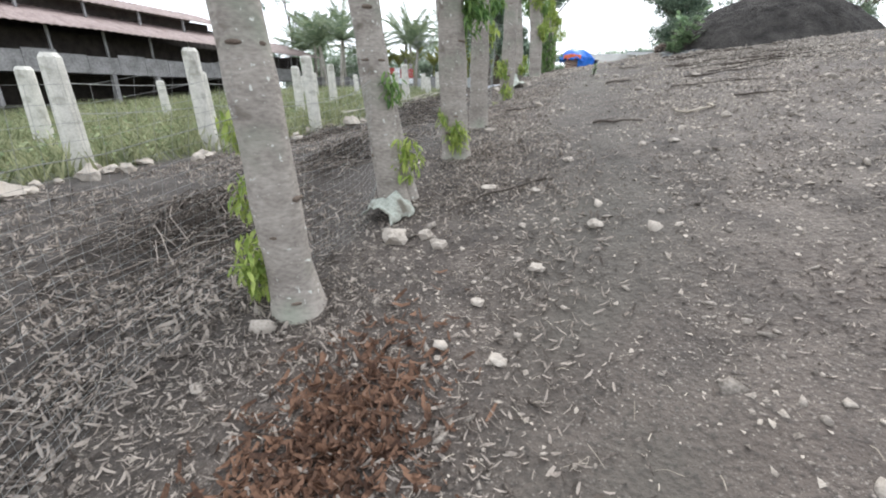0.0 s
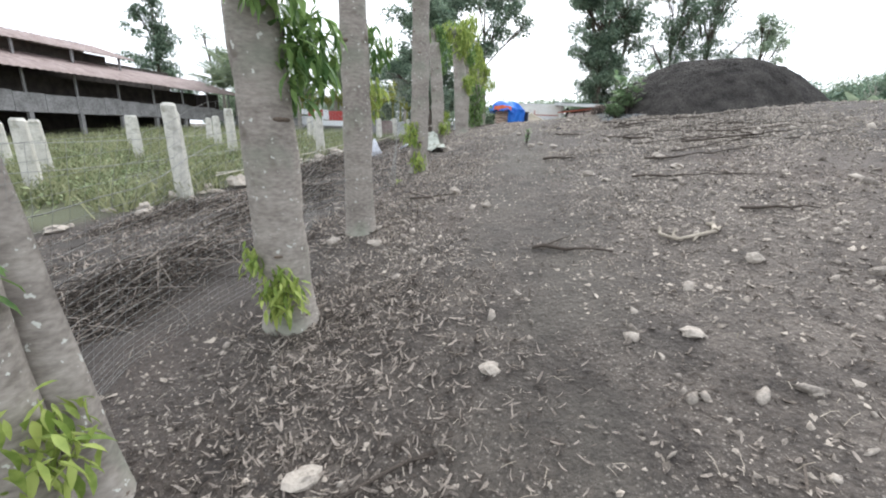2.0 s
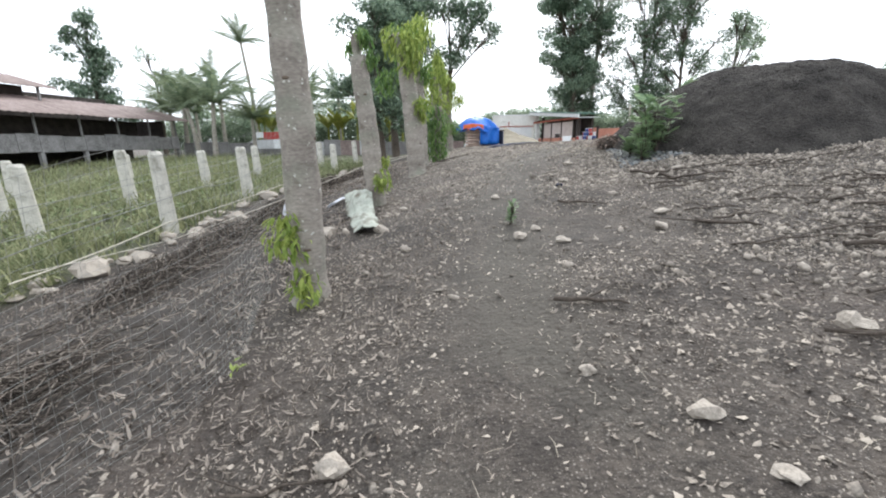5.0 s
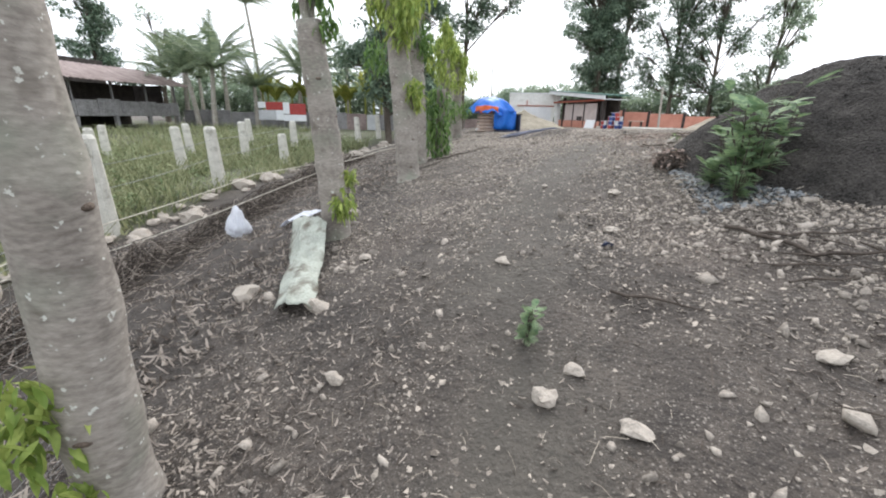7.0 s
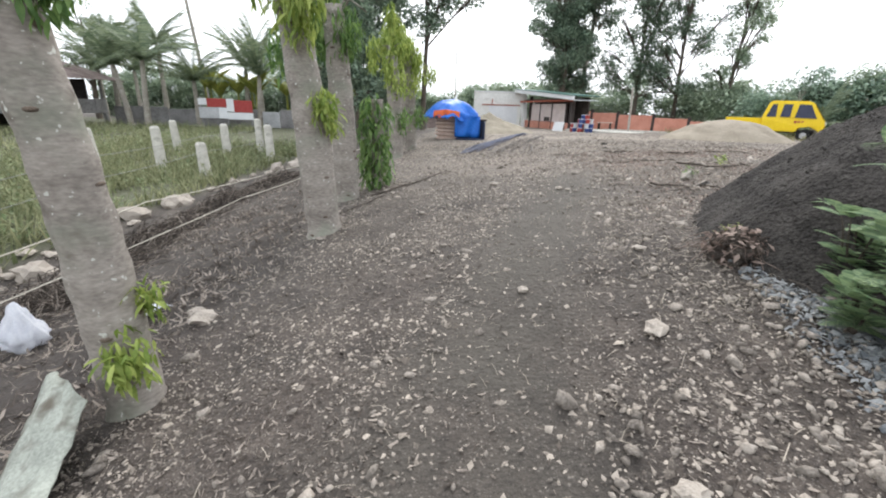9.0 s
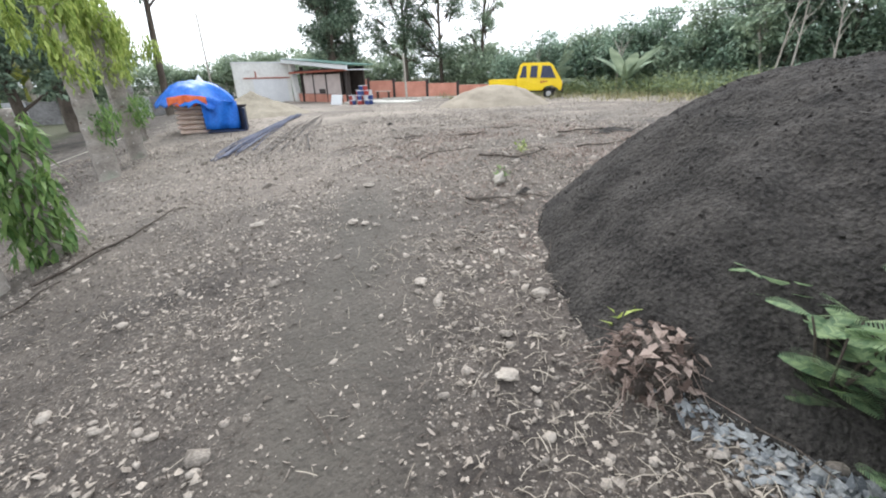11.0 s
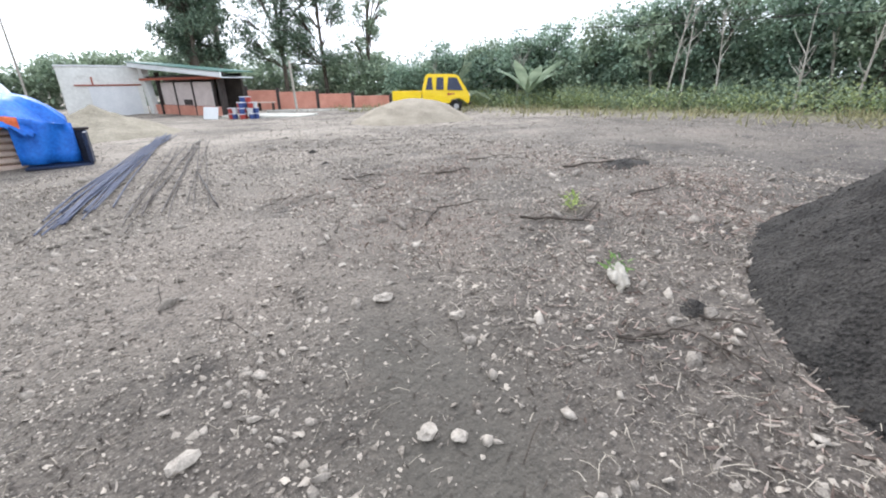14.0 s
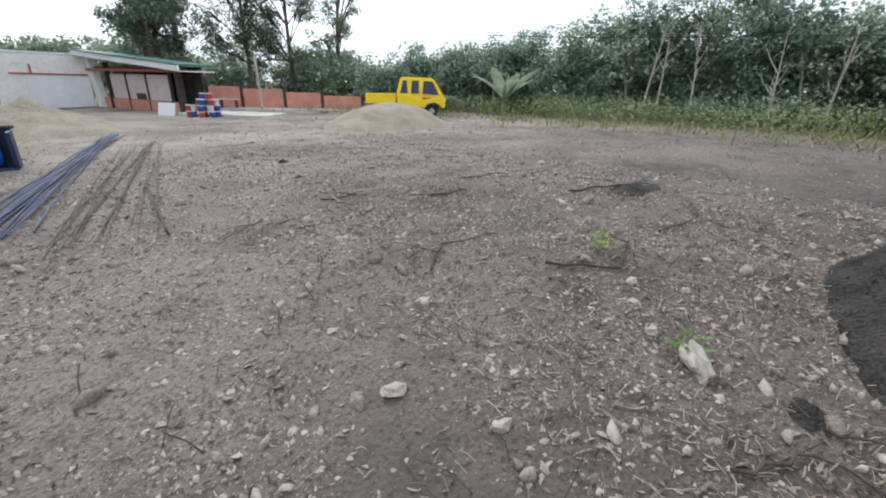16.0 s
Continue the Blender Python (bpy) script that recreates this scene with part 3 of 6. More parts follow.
roadside_tree(-1.33, 18.25, 2.6, .175, .15, (-0.10, 0.05), tufts=((2.2, -30, 60, .14, .2, LEAF),), crown=(2.5, (.65, .65, .5), 420, LEAF),
              label="grey-barked tree topped with drooping green leaves", seed=9)
for n, (x, y, h, r, w) in enumerate(((-1.30, 22.6, 2.3, .17, .05), (-1.55, 23.7, 2.4, .14, .2), (-1.15, 24.3, 2.3, .15, .25), (-1.65, 26.4, 2.6, .15, .5), (-1.75, 28.4, 2.4, .14, .5))):
    roadside_tree(x, y, h, r, r * .85, (-.1, 0), tufts=((h * .8, -60, 70, .15, .3, LEAF_LIME), (h * .45, -30, 60, .15, .25, LEAF)), crown=(h * 1.08, (.3 + .6 * w, .3 + .6 * w, .5), 360 + int(300 * w), LEAF_LIME),
                  label="lopped grey tree overgrown with lime-green shoots", seed=20 + n)


def vine_stump(x, y, h):
    rng = np.random.default_rng(31)
    e = base("vine_stump", x, y, g1(x, y), 0, "short grey stump wrapped in a dark green climbing vine", "stump")
    v, f = tube(trunk_path(h, (0.05, 0), 0.02), .09, 12, 0.1)
    np_part("trunk", v, f, BARK, e, smooth=True)
    pts = np.concatenate([blob(rng, 240, (0, 0, hh), (.27, .27, .3), 0.3) for hh in (0.25, .55, .85, 1.15)])
    leaf_cluster("vine", e, pts, 0.17, LEAF, rng, 0.9)
    return e


vine_stump(-1.0, 18.75, 1.35)


# ---- concrete posts in the field ----
def concrete_post(x, y, h, lean, label):
    e = base("concrete_post", x, y, g1(x, y) - 0.05, RNG.uniform(0, 40), label, "post", "posts across the field")
    bm = bmesh.new()
    bmesh.ops.create_cone(bm, cap_ends=True, segments=8, radius1=.19, radius2=.155, depth=h, matrix=Matrix.Translation((0, 0, h / 2)))
    for v in bm.verts:
        v.co.x += lean[0] * v.co.z / h
        v.co.y += lean[1] * v.co.z / h
    tops = [f for f in bm.faces if f.calc_center_median().z > h * .95]
    r = bmesh.ops.inset_region(bm, faces=tops, thickness=.05)
    for f in tops:
        for v in f.verts:
            v.co.z += .07
    bmesh.ops.bevel(bm, geom=[q for q in bm.edges if q.calc_length() > h * .8], offset=.02, segments=2, affect="EDGES")
    part("shaft", bm, CONCRETE, e)
    return e


POSTS = ((-7.3, 6.2, 1.75), (-7.3, 8.87, 2.0), (-7.12, 12.7, 2.05), (-7.2, 16.75, 1.9), (-7.2, 20.25, 1.65), (-7.75, 24.95, 1.15), (-7.55, 29.1, 1.45), (-7.9, 34.0, 1.5), (-7.95, 38.4, 1.5),
         (-10.2, 7.5, 1.7), (-10.3, 12.0, 1.7), (-9.8, 15.9, 1.8), (-10.3, 19.2, 1.75), (-10.45, 23.0, 1.5), (-10.3, 26.5, 1.5), (-9.75, 29.8, 1.4), (-9.6, 32.5, 1.5),
         (-13.3, 10.1, 1.6), (-13.3, 14.7, 1.6), (-13.5, 18.2, 1.6), (-13.4, 22.6, 1.5), (-13.2, 27.0, 1.4), (-13.1, 31.5, 1.4), (-16.5, 16.0, 1.5), (-16.5, 21.0, 1.5), (-16.4, 26.0, 1.4))
for x, y, h in POSTS:
    concrete_post(x, y, h, (RNG.uniform(-.11, .01), RNG.uniform(-.05, .05)), "tapered weathered concrete post standing in the grass")


# ---- wire netting between the track and the bank ----
def netting():
    e = base("wire_netting", -1.75, 0, g1(-1.75, 0), 0, "sagging grey wire netting hung along the tree trunks", "wire netting")
    o = np.array((-1.75, 0, g1(-1.75, 0)))
    ys = np.arange(-3.0, 11.4, 0.075)

    def at(y, f):
        x = -1.45 - .10 * math.sin(y * 1.1) - 0.16 * (1 - f) * (1 + math.sin(y * 2.3 + 1)) - .05 * f * math.sin(y * 3.1)
        z0 = g1(x, y) - .02
        return np.array((x, y, z0 + f * (1.42 + .07 * math.sin(y * 0.8) + .03 * math.sin(y * 4.1)))) - o

    hor, ver = [], []
    for k in range(27):
        hor.append(tube([at(y + .02 * math.sin(k * 1.7), (k / 26) ** 1.25) for y in ys[::3]], 0.0011 if k not in (0, 22) else .0026, 3, caps=False))
    for y in ys:
        ver.append(tube([at(y + .012 * math.sin(k * 2.1 + y * 9), k / 6) for k in range(7)], 0.0009, 3, caps=False))
    tagged(np_part("line_wire", *joined(hor), WIRE, e), kind="stuff")
    tagged(np_part("stay_wire", *joined(ver), WIRE, e), kind="stuff")
    return e


netting()


def cord(name, pts, r, mat, label, category, sag=0.0, sides=6):
    pts = [np.array(p, float) for p in pts]
    path = []
    for a, b in zip(pts, pts[1:]):
        for k in range(12):
            f = k / 12
            path.append(a + (b - a) * f - np.array((0, 0, 4 * sag * f * (1 - f))))
    path.append(pts[-1])
    o = pts[0]
    ob = new(name, np_mesh(name, *(lambda q: (q[0] - o, q[1]))(tube(path, r, sides)), mat, True))
    ob.location = o
    return tagged(ob, label, category)


def over_ground(x, y, h):
    return (x, y, g1(x, y) + h)


cord("rope", [(-6.2, 12.6, 1.75), (-5.0, 14.0, 1.93), (-4.13, 15.04, 2.24), (-3.2, 16.9, 2.68), (-2.84, 18.0, 2.88), (-2.31, 18.93, 3.05), (-1.5, 20.4, 3.2)], .008, ROPE, "pale rope strung low over the bank", "rope", .01)
cord("rope", [over_ground(-5.9, 12.2, .55), over_ground(-6.4, 15.7, .55), over_ground(-6.1, 20.2, .4), over_ground(-5.0, 24.2, .25), over_ground(-1.7, 27.5, .3)], .012, ROPE,
     "pale rope strung along the stony bank", "rope", .04)
for h in (.9, 1.35):
    cord("fence_wire", [over_ground(x, y, h) for x, y, _ in POSTS[:7]], .006, WIRE, "thin wire strung from post to post", "wire", .04, 4)


# ---- barn beyond the field ----
def barn():
    e = base("stilt_barn", -29.7, 31.3, 1.65, 0, "long weathered timber barn on stilts with two tiers of rusty roof", "barn")
    # deck, walls, skirt and rear stilts darker than the grey front boards
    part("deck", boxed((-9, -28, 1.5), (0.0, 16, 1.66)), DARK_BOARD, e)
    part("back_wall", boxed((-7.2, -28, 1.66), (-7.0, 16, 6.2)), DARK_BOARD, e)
    part("skirt", boxed((-5.2, -28, -.4), (-5.1, 16, 1.5)), DARK_BOARD, e, "dark sheet across the space under the floor")
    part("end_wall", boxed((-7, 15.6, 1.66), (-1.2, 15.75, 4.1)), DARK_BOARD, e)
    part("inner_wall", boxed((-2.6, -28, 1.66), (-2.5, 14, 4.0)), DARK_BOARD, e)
    for k in range(14):
        y = -27 + k * 3.3
        part("stilt", boxed((-.25, y - .13, -.3), (.0, y + .13, 1.5)), GREY_BOARD, e)
        part("post", boxed((-.2, y - .06, 1.66), (-.08, y + .06, 4.1)), GREY_BOARD, e)
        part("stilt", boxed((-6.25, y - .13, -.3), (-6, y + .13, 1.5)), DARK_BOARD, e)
    y = -28.0
    while y < 15.8:
        w = random.uniform(1.2, 2.2)
        part("rail_board", boxed((0.002, y, 1.52 + random.uniform(-.03, .03)), (.04, min(16, y + w - .03), 2.66 + random.uniform(-.12, .12))), GREY_BOARD, e)
        y += w
    for name, x0, x1, z0, z1, y0, y1 in (("lower_roof", 1.0, -4.2, 4.05, 5.55, -29, 17.2), ("upper_roof", -2.6, -6.6, 6.15, 7.3, -29, 7.2), ("rear_roof", -10.6, -6.5, 5.2, 7.3, -29, 7.2)):
        rows_v, rows_f = [], []
        n = int((y1 - y0) / .12)
        for i in range(n + 1):
            yy = y0 + (y1 - y0) * i / n
            c = .03 * math.sin(i * 1.57) + .05 * noise.noise((yy * .3, 0, z0))
            rows_v += [(x0, yy, z0 + c), (x1, yy, z1 + c), (x0, yy, z0 + c - .04), (x1, yy, z1 + c - .04)]
            if i:
                k = 4 * i
                rows_f += [(k - 4, k, k + 1, k - 3), (k - 2, k - 1, k + 3, k + 2), (k - 4, k - 2, k + 2, k)]
        np_part(name, rows_v, rows_f, RUST_ROOF, e, "corrugated rust-brown roof sheets")
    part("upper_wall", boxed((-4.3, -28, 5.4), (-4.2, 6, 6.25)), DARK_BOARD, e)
    for k in range(9):
        part("gable_post", boxed((-3.0, -26 + k * 4 - .07, 5.2), (-2.86, -26 + k * 4 + .07, 6.2)), GREY_BOARD, e)
    return e


barn()


def sheet_fence():
    e = base("sheet_fence", -24, 49, 2.2, 0, "patchwork fence of grey and white metal sheets beyond the field", "fence")
    x = -6.5
    k = 0
    while x < 21:
        w = random.uniform(1.1, 2.0)
        h = random.uniform(1.25, 1.6)
        mat = (GREY_BOARD, SHEET, GREY_BOARD, RUST_ROOF, SHEET, GREY_BOARD, GREY_BOARD)[k % 7] if x > 1 else GREY_BOARD
        part("sheet", boxed((x, -.03 + .04 * (k % 2), -.3), (x + w - .03, .04 * (k % 2), h)), mat, e)
        x += w
        k += 1
    return e


sheet_fence()


def red_hoarding():
    e = base("hoarding", -18.9, 46.2, 2.3, 0, "red and white painted boards standing behind the field", "board")
    for x0, x1, z0, z1, mat, label in ((-2.2, -1.5, 1.75, 2.25, FASCIA, "white panel"), (-1.48, .1, 1.6, 2.25, RED, "red panel"), (.12, .7, 1.3, 2.25, FASCIA, "white panel"), (.72, 2.2, 1.25, 2.15, RED, "red panel"),
                                       (-2.2, -.6, .75, 1.58, SHEET, "grey panel"), (-.58, .1, .75, 1.58, FASCIA, "white panel"), (.12, 2.2, .7, 1.22, FASCIA, "white panel")):
        part("panel", boxed((x0, 0, z0), (x1, .05, z1), .01), mat, e, label)
    for x in (-2.1, 0, 2.0):
        part("leg", boxed((x, .06, -.1), (x + .1, .16, 2.2)), GREY_BOARD, e)
    return e


red_hoarding()


# ---- sack pile under the tarpaulin ----
def cement_sacks():
    rng = np.random.default_rng(5)
    for layer in range(6):
        for col in range(2):
            e = base("cement_sack", -0.33 + rng.uniform(-.02, .02), 27.5 + col * .48, 3.2 + layer * .125, rng.uniform(-3, 3), "plump brown paper cement sack in a stack", "sack", "stacked cement sacks")
            bm = bmesh.new()
            bmesh.ops.create_cube(bm, size=1, matrix=Matrix.Translation((0, 0, .063)) @ Matrix.Diagonal((.74, .44, .125, 1)))
            bmesh.ops.subdivide_edges(bm, edges=bm.edges[:], cuts=4, use_grid_fill=True)
            for v in bm.verts:
                fx, fy = abs(v.co.x) / .37, abs(v.co.y) / .22
                v.co.z = .063 + (v.co.z - .063) * (1 - .55 * max(fx, fy) ** 5)
                v.co.x *= 1 - .04 * (fy ** 3)
            part("sack", bm, SACK, e, smooth=True)


cement_sacks()


def tarpaulin(cx, cy):
    e = base("tarpaulin", cx, cy, 3.2, 0, "bright blue tarpaulin draped over stacked sacks", "tarpaulin")
    xs, ys = np.linspace(-1.05, 1.0, 46), np.linspace(-0.62, 1.9, 46)
    v, f = [], []
    for j, y in enumerate(ys):
        for i, x in enumerate(xs):
            r = math.hypot((x - .06) / .92, (y - .65) / 1.15)
            z = 1.34 - .30 * r ** 2 - .42 * max(0, r - .55) ** 1.5 + .05 * noise.fractal((x * 3, y * 3, 2), .8, 2, 4)
            z -= .12 * max(0, r - .8) * (1 + math.sin(math.atan2(y - .65, x) * 14))
            if x > .25 and y < 0.2:
                z -= (x - .25) * .5
            v.append((x, y, max(z, .12)))
    w = 46
    for j in range(45):
        for i in range(45):
            x, y = (xs[i] + xs[i + 1]) / 2, ys[j]
            r = math.hypot((x - .06) / .92, (y - .65) / 1.15)
            if r < 1.12:
                f.append((j * w + i, j * w + i + 1, (j + 1) * w + i + 1, (j + 1) * w + i))
    s = np_part("sheet", v, f, BLUE_TARP, e, smooth=True)
    m = s.modifiers.new("thick", "SOLIDIFY")
    m.thickness = .012
    rows_v, rows_f = [], []
    for i in range(20):
        x = -.52 + i * .046
        for k in range(5):
            rows_v.append((x, -.50 + .02 * math.sin(i * 1.3 + k), 1.02 - .055 * k + .05 * math.sin(i * .9) * (k > 0) - .06 * abs(i - 9) / 9))
        if i:
            for k in range(4):
                rows_f.append(((i - 1) * 5 + k, i * 5 + k, i * 5 + k + 1, (i - 1) * 5 + k + 1))
    o = np_part("lining", rows_v, rows_f, ORANGE_TARP, e, "orange lining at the front edge", True)
    o.modifiers.new("thick", "SOLIDIFY").thickness = .012
    rows_v, rows_f = [], []
    for i in range(18):
        for k in range(6):
            rows_v.append((.20 + i * .05, -.42 - .06 * math.sin(i * .7 + k * .8), .98 - .17 * k - .012 * i * (k == 0)))
        if i:
            for k in range(5):
                rows_f.append(((i - 1) * 6 + k, i * 6 + k, i * 6 + k + 1, (i - 1) * 6 + k + 1))
    o = np_part("side_flap", rows_v, rows_f, BLUE_TARP, e, "hanging blue side flap", True)
    o.modifiers.new("thick", "SOLIDIFY").thickness = .012
    return e


tarpaulin(-0.22, 27.35)


def trough(x, y):
    e = base("mixing_trough", x, y, g1(x, y), -6, "dark blue sheet trough standing on its side", "trough")
    part("back", boxed((-.45, .3, 0), (.5, .36, .62), .012), NAVY, e)
    part("floor", boxed((-.45, -.1, 0.0), (.5, .3, .05), .012), NAVY, e)
    part("side", boxed((.46, -.1, .05), (.52, .3, .6), .012), NAVY, e)
    part("rail", boxed((-.5, .27, .62), (.55, .33, .67), .012), DARK_STEEL, e)
    return e


trough(.48, 26.75)
wrap = heap("white_bag_pile", -.1, 29.6, .8, .7, 4.75, FASCIA, "pale plastic-wrapped bags heaped behind the tarpaulin", "bags", power=1.0, rough=.1, res=40)


# ---- the house at the far end of the yard ----
def house():
    a, b = Vector((4.75, 48.2)), Vector((7.0, 40.4))
    run = (b - a).length
    turn = math.degrees(math.atan2(b.y - a.y, b.x - a.x))
    e = base("house", 4.75, 48.2, 2.95, turn, "low white house with a lean-to porch and green-edged roof", "house")
    # local x runs along the porch front, local y to its left (into the house)
    part("wall", boxed((0, 1.0, 0), (run, 1.1, 2.25)), DARK_BOARD, e, "dark back wall of the porch")
    part("low_wall", boxed((.03 * run, .0, 0), (.98 * run, .14, .66), .01), PINK_WALL, e, "salmon painted low wall")
    edges = (.21, .41, .64, .885)
    for i in range(3):
        w = part("window", boxed((edges[i] * run, .03, .68), (edges[i + 1] * run - .09, .09, 1.86), .008), PANEL, e, "pale pink screen panel")
        part("window_frame", boxed((edges[i + 1] * run - .09, -.02, 0), (edges[i + 1] * run, .12, 2.0), .006), DARK_STEEL, w)
    part("vent", boxed((.50 * run, -.01, .70), (.60 * run, .03, .98), .004), DARK_STEEL, e)
    part("beam", boxed((-.1, -.25, 1.98), (run + .1, -.13, 2.10), .006), ORANGE_STEEL, e, "red oxide steel beam")
    part("beam", boxed((0, -.02, 2.02), (run, .12, 2.2), .006), DARK_STEEL, e)
    for s, w, mat in ((.975, .26, DARK_STEEL), (0.19, .1, DARK_STEEL)):
        part("post", boxed((s * run - w / 2, -.1, 0), (s * run + w / 2, .14, 2.4), .01), mat, e)
    bm = boxed((-.3, -.16, 0), (.20, .18, 2.78), .01)
    for v in bm.verts:
        v.co.x += .55 * (1 - v.co.z / 2.78)
    part("corner_column", bm, WHITE_WALL, e, "white raking corner pier")
    for name, y0, y1, lift, t, mat in (("fascia", -.62, -.55, -.20, .24, FASCIA), ("roof", -.66, 1.15, .04, .05, GREEN_ROOF), ("soffit", -.55, 1.1, -.22, .03, FASCIA)):
        bm = bmesh.new()
        box(bm, (-.25, y0, 0), (run + .95, y1, t))
        for v in bm.verts:
            v.co.z += 2.9 + lift - .60 * (v.co.x / run) + (0.0 if name != "roof" else .0)
        part(name, bm, mat, e)
    return e


house()
wing = base("house_wing", .85, 48.2, 2.95, 0, "plain white rendered wing of the house", "house")
part("wall", boxed((0, 0.2, 0), (3.75, 6, 2.72), .02), WHITE_WALL, wing)
part("coping", boxed((-.05, .15, 2.725), (3.8, 6.05, 2.80), .01), FASCIA, wing)
part("pipe", boxed((.6, .12, 1.72), (3.7, .19, 1.79), .01), ORANGE_STEEL, wing, "red oxide rail along the wall")
part("pipe", boxed((1.4, .12, 1.79), (1.47, .19, 2.2), .01), ORANGE_STEEL, wing, "short red oxide upright")
part("render_patch", boxed((1.2, .17, 0), (3.5, .197, 1.7)), FASCIA, wing, "lighter patch of fresh render")


def block_wall():
    d = Vector((.79, -.61))
    e = base("block_wall", 11.62, 43.9, 3.2, math.degrees(math.atan2(d.y, d.x)), "stepped salmon pink block wall with dark posts", "wall")
    cuts = (-4.7, -2.58, -.67, 1.76, 3.93, 6.3)
    tops = (1.22, 1.12, 1.02, .88, .74)
    for i in range(5):
        part("panel", boxed((cuts[i] + .07, -.07, -.25), (cuts[i + 1] - .05, .07, tops[i]), .012), PINK_WALL, e)
        part("post", boxed((cuts[i + 1] - .09, -.10, -.25), (cuts[i + 1] + .09, .10, tops[i] + .12), .01), DARK_STEEL, e)
    return e


block_wall()
tagged(new("kerb", np_mesh("kerb", *joined([((np.array([(0, 0, 0), (6.4, -3.4, 0), (6.4, -3.4, .12), (0, 0, .12), (.1, .2, 0), (6.5, -3.2, 0), (6.5, -3.2, .12), (.1, .2, .12)]) + (9.2, 41.2, 3.2)),
       np.array([(0, 1, 2, 3), (5, 4, 7, 6), (3, 2, 6, 7), (1, 5, 6, 2), (4, 0, 3, 7)]))]), CONCRETE)), "low pale concrete kerb before the block wall", "kerb", kind="structure")
slab = base("concrete_slab", 8.1, 37.4, 3.2, -52, "pale concrete slab laid on the yard", "slab")
part("slab", boxed((-1.9, -1.0, 0), (1.9, 1.0, .14), .02), CONCRETE, slab)


def light_pole(x, y, h, lean, r, label, mat):
    e = base("pole", x, y, g1(x, y), 0, label, "pole")
    v, f = tube([(0, 0, -.2), (lean[0] * .5, lean[1] * .5, h / 2), (lean[0], lean[1], h)], [r, r * .9, r * .8], 8)
    np_part("shaft", v, f, mat, e, smooth=True)
    return e


light_pole(10.43, 40.0, 2.6, (-.15, -.1), .07, "slender pale timber pole by the wall", PALE_BARK)
light_pole(-1.2, 62, 7.5, (.0, 0), .09, "slim grey utility pole far behind", PALE_BARK)


def pail(x, y, z, mat, group="stacked paint pails"):
    e = base("paint_pail", x, y, z, RNG.uniform(0, 360), "plastic paint pail in a stack", "pail", group)
    bm = bmesh.new()
    bmesh.ops.create_cone(bm, cap_ends=True, segments=18, radius1=.105, radius2=.125, depth=.21, matrix=Matrix.Translation((0, 0, .105)))
    part("tub", bm, mat, e)
    bm = bmesh.new()
    bmesh.ops.create_cone(bm, cap_ends=True, segments=18, radius1=.132, radius2=.128, depth=.028, matrix=Matrix.Translation((0, 0, .22)))
    part("lid", bm, PALE, e, "pale lid")
    return e


PAILS = np.random.default_rng(12)
for k in range(11):
    sx, sy = 6.4 + .085 * k + PAILS.uniform(-.05, .05), 37.1 - .05 * k + PAILS.uniform(-.4, .4)
    for level in range(int(PAILS.integers(2, 5)) - (k > 7)):
        pail(sx + PAILS.uniform(-.03, .03), sy, g1(sx, sy) + .235 * level, (RED, BLUE, RED, PALE, BLUE)[(k + 2 * level) % 5])


board = base("white_board", 5.75, 38.6, g1(5.75, 38.6), -60, "white rectangular board leaning by the porch", "board")
bm = boxed((-.42, -.03, 0), (.42, .03, .55), .01)
bmesh.ops.rotate(bm, verts=bm.verts, cent=(0, 0, 0), matrix=Matrix.Rotation(radians(-14), 3, "X"))
part("board", bm, FASCIA, board)
bench = base("work_bench", 9.9, 43.2, g1(9.9, 43.2), -37, "small rough brown work bench by the wall", "bench")
part("top", boxed((-.5, -.2, .42), (.5, .2, .48), .01), SACK, bench)
for x in (-.42, .36):
    for y in (-.15, .09):
        part("leg", boxed((x, y, 0), (x + .06, y + .06, .42)), DARK_BOARD, bench)


